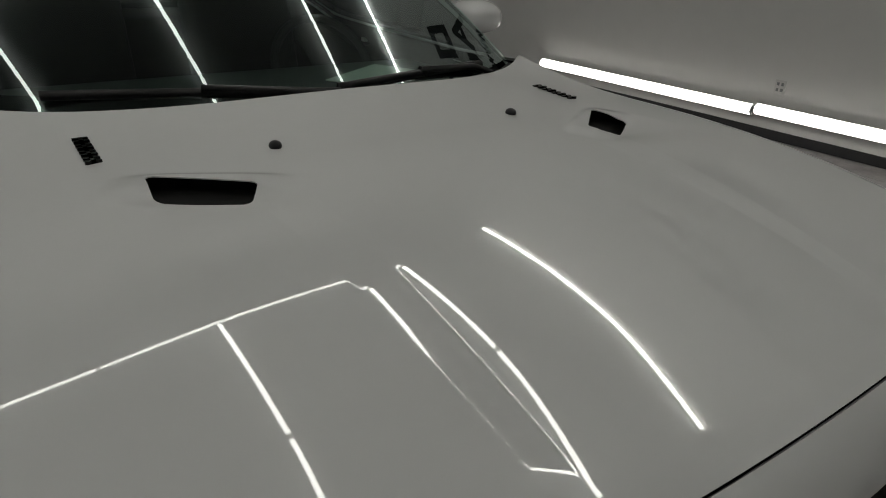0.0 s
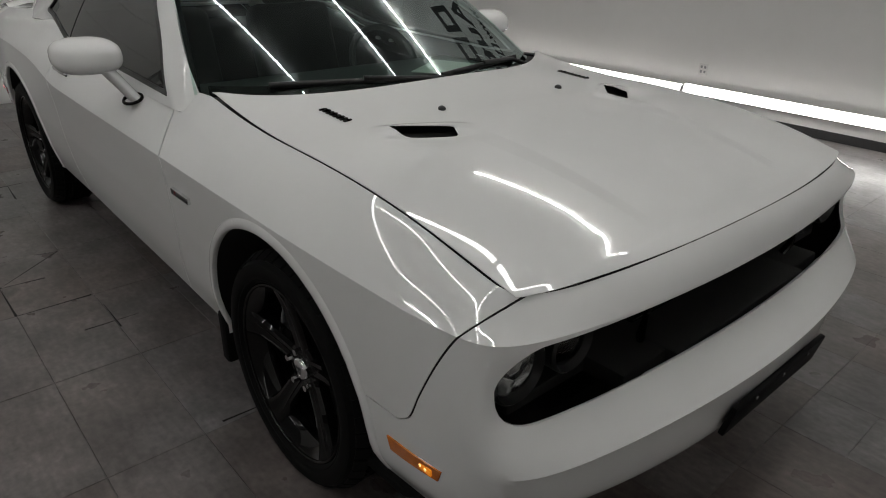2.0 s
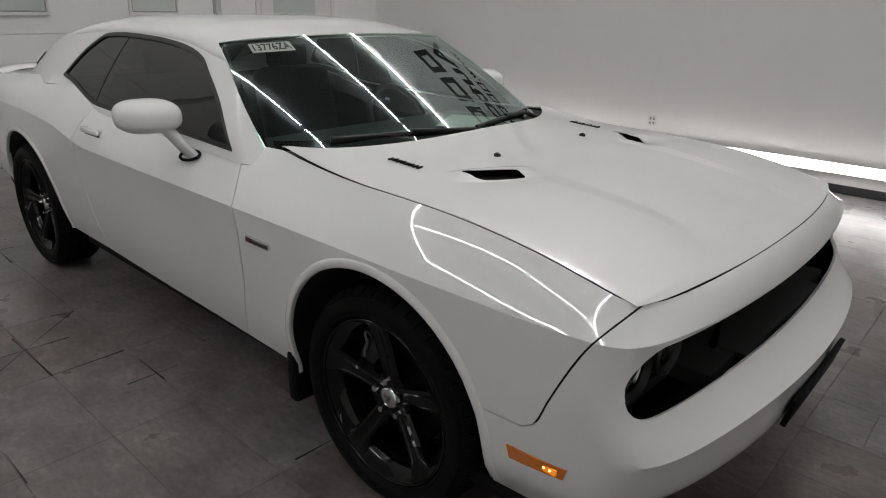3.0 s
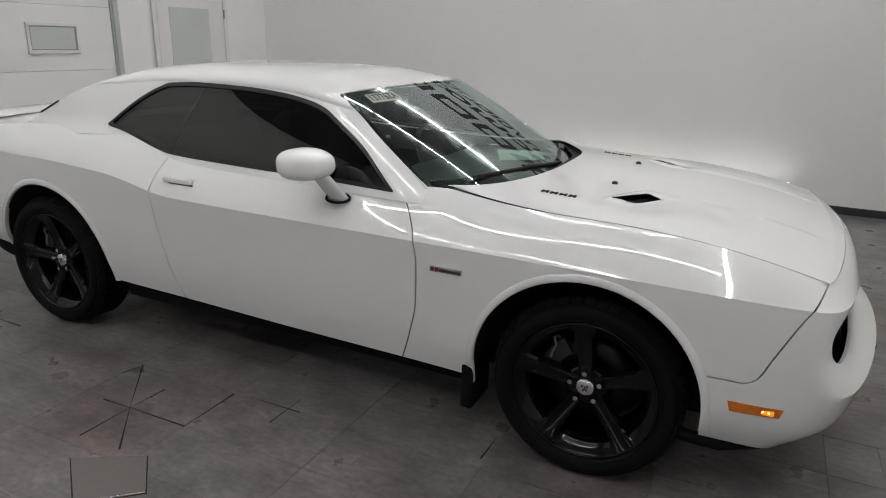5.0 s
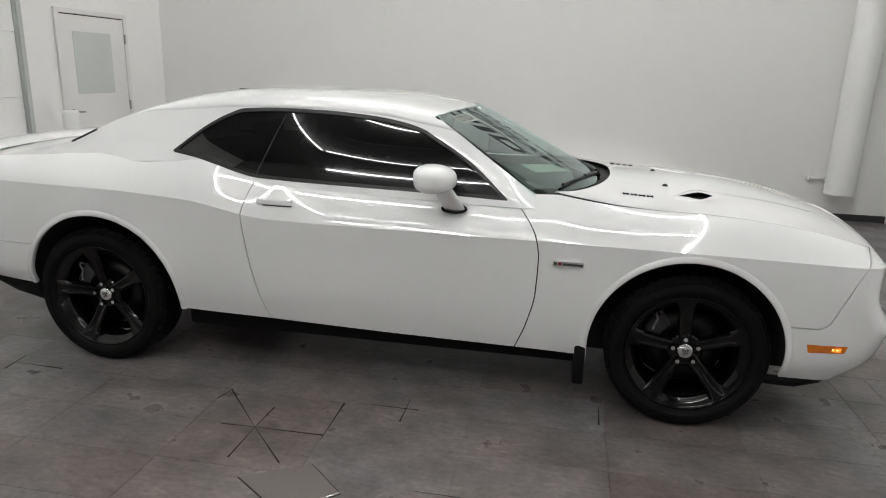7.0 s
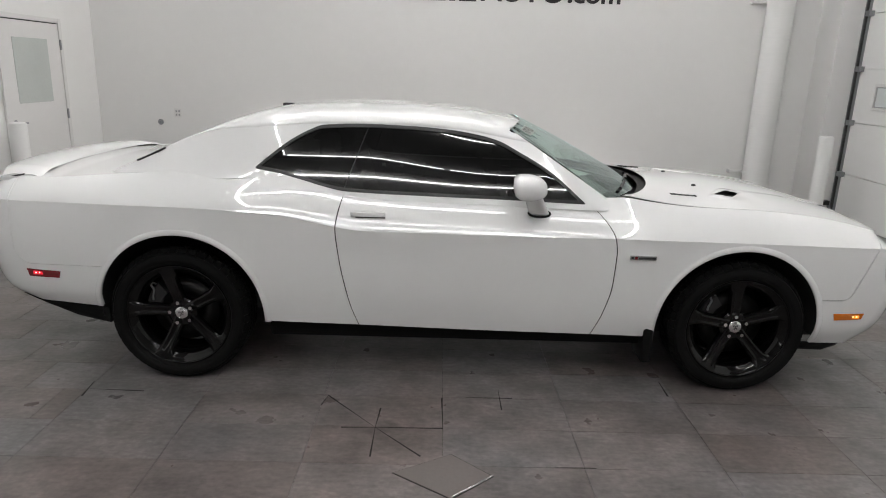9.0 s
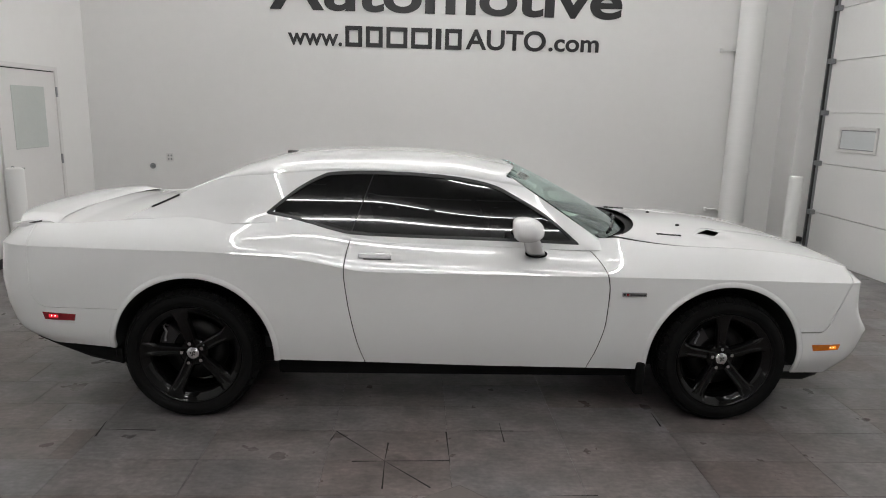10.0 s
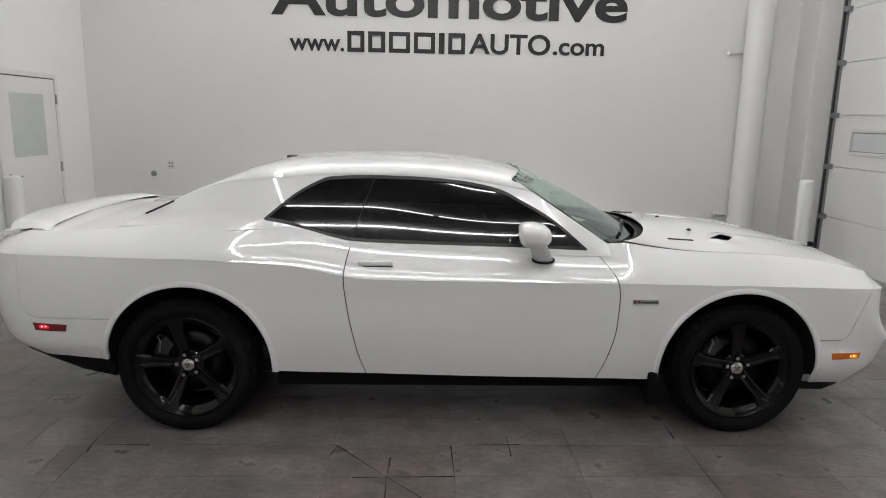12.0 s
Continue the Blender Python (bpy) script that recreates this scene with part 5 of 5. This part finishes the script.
def overhead_door(side, y0, y1, windows):
    """Sectional overhead door on a side wall, with its track, rollers and windows."""
    x = RIGHT if side > 0 else LEFT
    inn = -side
    d = thing("overhead_door", "white sectional overhead door with small windows", "overhead door", group="overhead doors")

    def slab(name, a, b, ya, yb, za, zb, mat, parent, bevel=0.004, label=""):
        return part(name, box(bmesh.new(), (min(x + inn * a, x + inn * b), ya, za), (max(x + inn * a, x + inn * b), yb, zb), bevel), mat, parent, label, smooth=False)

    joint = 0.003 if side > 0 else 0.0012
    for k in range(6):
        z = 0.56 + 0.6135 * (k - 1)
        p = slab("panel", 0.003, 0.045, y0, y1, (0.0 if k == 0 else z) + joint, z + 0.6135 - joint, WHITE_METAL, d)
        if k == 2:
            for ya, yb in windows:
                fb = bmesh.new()
                xa, xb = sorted((x + inn * 0.042, x + inn * 0.068))
                for fy0, fy1, fz0, fz1 in ((ya - 0.03, yb + 0.03, 1.335, 1.368), (ya - 0.03, yb + 0.03, 1.592, 1.625), (ya - 0.03, ya, 1.368, 1.592), (yb, yb + 0.03, 1.368, 1.592)):
                    box(fb, (xa, fy0, fz0), (xb, fy1, fz1), 0.005)
                w = part("window_frame", fb, DOOR_WHITE, d, "white moulded window frame", smooth=False)
                slab("gasket", 0.046, 0.052, ya + 0.001, yb - 0.001, 1.369, 1.591, GREY_METAL, w, 0.0, "grey rubber gasket")
                slab("pane", 0.048, 0.055, ya + 0.010, yb - 0.010, 1.378, 1.582, PANE if side > 0 else FROST, w, 0.002, "pale frosted window pane")
    for yj in (y0, y1):
        sgn = 1 if yj == y1 else -1
        slab("jamb", 0.003, 0.07, yj + (0.0 if sgn > 0 else -0.09), yj + (0.09 if sgn > 0 else 0.0), 0, 3.55, GREY_METAL if side > 0 else JAMB, d)
        slab("track", 0.07, 0.095, yj + sgn * 0.02 - 0.012, yj + sgn * 0.02 + 0.012, 0.02, 3.6, BLACK_TRIM if side > 0 else JAMB, d)
        for k in range(6):
            z = 0.56 + 0.6135 * k
            if z < 3.4 and side > 0:
                slab("hinge", 0.045, 0.11, yj - sgn * 0.05 - 0.02, yj - sgn * 0.05 + 0.05, z - 0.03, z + 0.03, GREY_METAL, d)
    return d


overhead_door(1, -0.6, 3.83, ((2.83, 3.45), (1.6, 2.22), (0.3, 0.92)))
overhead_door(-1, -2.6, 1.99, ((1.08, 1.56), (-0.2, 0.28), (-1.5, -1.02)))

# the walk-through door
dr = thing("door_leaf", "white closed steel door with a narrow frosted window", "door")
X = LEFT
for nm, a, y0, y1, z0, z1 in (("frame_post", 0.03, 2.56, 2.62, 0, 2.07), ("frame_post", 0.03, 3.67, 3.73, 0, 2.07), ("frame_head", 0.03, 2.62, 3.67, 2.02, 2.07)):
    part(nm, box(bmesh.new(), (X + 0.003, y0, z0), (X + a, y1, z1), 0.004), DOOR_WHITE, dr, smooth=False)
leaf = part("leaf", box(bmesh.new(), (X + 0.003, 2.628, 0.008), (X + 0.022, 3.662, 2.008), 0.002), DOOR_WHITE, dr, "white door leaf", smooth=False)
# the gap's shade over the leaf, put in as a black strip
part("gap_shade", box(bmesh.new(), (X + 0.0035, 2.622, 2.009), (X + 0.015, 3.668, 2.019)), INNER, dr, "black strip for the shade in the gap above the leaf", smooth=False)
part("pane", box(bmesh.new(), (X + 0.018, 2.80, 1.18), (X + 0.026, 3.42, 1.84), 0.003), FROST, leaf, "pale frosted glass pane", smooth=False)
for z in (0.26, 1.03, 1.79):
    part("hinge", cylinder(bmesh.new(), (X + 0.032, 3.672, z - 0.055), (X + 0.032, 3.672, z + 0.055), 0.012, n=12), GREY_METAL, leaf, "grey steel hinge")
hd = bmesh.new()
cylinder(hd, (X + 0.022, 2.69, 0.99), (X + 0.03, 2.69, 0.99), 0.03, n=20)
cylinder(hd, (X + 0.03, 2.69, 0.99), (X + 0.075, 2.69, 0.99), 0.011, n=14)
cylinder(hd, (X + 0.07, 2.685, 0.99), (X + 0.07, 2.82, 0.985), 0.011, 0.009, n=14)
part("lever", hd, GREY_METAL, leaf, "brushed metal lever handle")

# papers in the car and the sticker on the screen
ob_s = screen_sheet(-0.86, -0.60, 0.06, 0.155, 12, 6, 0.0012)
sticker = part("sticker", sheet(*ob_s, depth=0.0008, outward=(1, 0, 1)), PAPER, screen, "pale sticker with a hand-written number")
cu = bpy.data.curves.new("sticker_number", "FONT")
cu.body, cu.offset = "13776ZA", 0.02
tmp = new("sticker_number", cu)
me = bpy.data.meshes.new_from_object(tmp.evaluated_get(bpy.context.evaluated_depsgraph_get()))
bpy.data.objects.remove(tmp)
co = np.array([v.co[:] for v in me.vertices])
lo, hi = co.min(0), co.max(0)
for v in me.vertices:
    a, b = (v.co.x - lo[0]) / (hi[0] - lo[0]), (v.co.y - lo[1]) / (hi[1] - lo[1])
    v.co = screen_point(-0.845 + 0.23 * a, 0.142 - 0.07 * b) + Vector((0.45, 0, 0.85)) * 0.0035
me.materials.append(INK)
num = new("sticker_number", me)
num.parent = sticker
pb = bmesh.new()
v = [(0.70, 0.15, 0.985), (0.90, 0.30, 0.985), (0.80, 0.52, 0.99), (0.60, 0.37, 1.0)]
pv = [pb.verts.new(p) for p in v] + [pb.verts.new((x, y, z - 0.004)) for x, y, z in v]
pb.faces.new(pv[:4])
pb.faces.new(pv[4:][::-1])
for i in range(4):
    pb.faces.new((pv[i], pv[4 + i], pv[4 + (i + 1) % 4], pv[(i + 1) % 4]))
bmesh.ops.recalc_face_normals(pb, faces=pb.faces)
tagged(mesh_object("paper_sheet", pb, PAPER, False), "pale paper sheet lying on the dashboard", "paper")

# ---------------------------------------------------------------- floor marks
def strip(name, a, b, width, mat, parent, z=0.0006):
    a, b = Vector((*a, 0)), Vector((*b, 0))
    n = (b - a).cross(Vector((0, 0, 1))).normalized() * width / 2
    bm = bmesh.new()
    lo = [bm.verts.new(p + Vector((0, 0, -0.002))) for p in (a - n * 0.2, b - n, b + n, a + n * 0.2)]
    hi = [bm.verts.new(p.co + Vector((0, 0, 0.002 + z))) for p in lo]
    bm.faces.new(hi)
    for i in range(4):
        bm.faces.new((lo[i], lo[(i + 1) % 4], hi[(i + 1) % 4], hi[i]))
    bmesh.ops.recalc_face_normals(bm, faces=bm.faces)
    return part(name, bm, mat, parent, smooth=False)


cracks = thing("floor_cracks", "dark crack and open joint lines in floor tiles", "floor crack")
for a, b, w in (((-0.40, -1.385), (-0.67, -1.08), .006), ((-0.40, -1.385), (-0.18, -1.62), .006), ((-0.40, -1.385), (-0.56, -1.39), .006), ((-0.40, -1.385), (-0.08, -1.38), .007),
                ((-0.40, -1.385), (-0.40, -1.63), .006), ((-0.40, -1.385), (-0.39, -1.20), .006), ((-0.08, -1.42), (-0.085, -1.08), .006), ((0.04, -1.065), (0.28, -1.065), .006), ((0.215, -0.97), (0.215, -1.19), .005),
                ((-0.67, -1.08), (-0.69, -1.18), .005), ((1.12, -0.83), (1.115, -1.0), .007), ((0.36, -1.68), (0.58, -1.68), .004), ((-1.92, -0.98), (-1.90, -1.15), .008), ((-1.9, -1.07), (-1.62, -1.08), .007)):
    strip("crack", a, b, w * 1.4, CRACK, cracks)

def grow(points, d):
    cx, cy = sum(p[0] for p in points) / 4, sum(p[1] for p in points) / 4
    return [(cx + (x - cx) * (1 + d / math.hypot(x - cx, y - cy)), cy + (y - cy) * (1 + d / math.hypot(x - cx, y - cy))) for x, y in points]


plate = thing("floor_plate", "light grey square plate set askew in the floor", "floor plate")
pb = bmesh.new()
corners = [(-0.29, -1.75), (-0.045, -1.605), (0.125, -1.76), (-0.05, -1.915)]
lo = [pb.verts.new((x, y, 0.0005)) for x, y in corners]
hi = [pb.verts.new((x * 0.99 - 0.0005, y * 0.999 - 0.001, 0.004)) for x, y in corners]
pb.faces.new(hi)
for i in range(4):
    pb.faces.new((lo[i], lo[(i + 1) % 4], hi[(i + 1) % 4], hi[i]))
bmesh.ops.recalc_face_normals(pb, faces=pb.faces)
part("cover", pb, PLATE, plate, smooth=False)
jb = bmesh.new()
jl = [jb.verts.new((x, y, -0.003)) for x, y in grow(corners, 0.007)]
jh = [jb.verts.new((x, y, 0.0012)) for x, y in grow(corners, 0.007)]
jb.faces.new(jh)
for i in range(4):
    jb.faces.new((jl[i], jl[(i + 1) % 4], jh[(i + 1) % 4], jh[i]))
bmesh.ops.recalc_face_normals(jb, faces=jb.faces)
part("joint", jb, CRACK, plate, "dark joint round the plate", smooth=False)
eb = sweep(bmesh.new(), [(0.125, -1.76, 0.004), (-0.05, -1.915, 0.004)], 0.004, 6)
part("edge_trim", eb, CHROME, plate, "bright metal edge of the plate")

# ---------------------------------------------------------------- floor tiles
TILE_Y, TILE_X, JOINT = 0.307, 0.61, 0.0018


def tile_mesh(w, h):
    bm = bmesh.new()
    e, t = 0.0006, 0.0
    lo = [bm.verts.new(p) for p in ((0, 0, -0.006), (w, 0, -0.006), (w, h, -0.006), (0, h, -0.006))]
    md = [bm.verts.new(p) for p in ((0, 0, -e), (w, 0, -e), (w, h, -e), (0, h, -e))]
    hi = [bm.verts.new(p) for p in ((e, e, t), (w - e, e, t), (w - e, h - e, t), (e, h - e, t))]
    bm.faces.new(hi)
    for i in range(4):
        j = (i + 1) % 4
        bm.faces.new((lo[i], lo[j], md[j], md[i]))
        bm.faces.new((md[i], md[j], hi[j], hi[i]))
    me = bpy.data.meshes.new("tile")
    bm.to_mesh(me)
    bm.free()
    me.materials.append(TILE)
    return me


floor_ob = bpy.data.objects["floor"]
spots = []
j0, j1 = math.floor((FRONT + 1.07) / TILE_Y), math.ceil((BACK + 1.07) / TILE_Y)
for j in range(j0, j1):
    y = -1.07 + j * TILE_Y
    for zone, (xa, xb) in enumerate(((LEFT, -1.91), (-1.91, 2.36), (2.36, RIGHT))):
        shift = 0 if zone == 1 else (j % 3) * TILE_X / 3
        x = xa if zone != 0 else xa - 0.2
        first_w = TILE_X - shift
        while x < xb - 0.02:
            w = min(first_w, xb - x)
            spots.append((x, y, w))
            x += w
            first_w = TILE_X
shared = {}
near = sorted(spots, key=lambda s: (s[0] + s[2] / 2 - 0.3) ** 2 * 0.7 + (s[1] + 1.0) ** 2)
for x, y, w in near[:300]:
    key = round(w, 3)
    if key not in shared:
        shared[key] = tile_mesh(w - JOINT, TILE_Y - JOINT)
    t = new("tile", shared[key])
    t.location, t.parent = (x, y, random.uniform(-0.0003, 0.0003)), floor_ob
verts, faces = [], []
for x, y, w in near[300:]:
    k = len(verts)
    verts += [(x, y, 0), (x + w - JOINT, y, 0), (x + w - JOINT, y + TILE_Y - JOINT, 0), (x, y + TILE_Y - JOINT, 0), (x, y, -0.006), (x + w - JOINT, y, -0.006), (x + w - JOINT, y + TILE_Y - JOINT, -0.006), (x, y + TILE_Y - JOINT, -0.006)]
    faces += [(k, k + 1, k + 2, k + 3)] + [(k + 4 + i, k + 4 + (i + 1) % 4, k + (i + 1) % 4, k + i) for i in range(4)]
me = bpy.data.meshes.new("far_tiles")
me.from_pydata(verts, [], faces)
me.materials.append(TILE)
far = new("far_tiles", me)
far.parent = floor_ob
tagged(far, "dark grey floor tiles further off", kind="stuff")
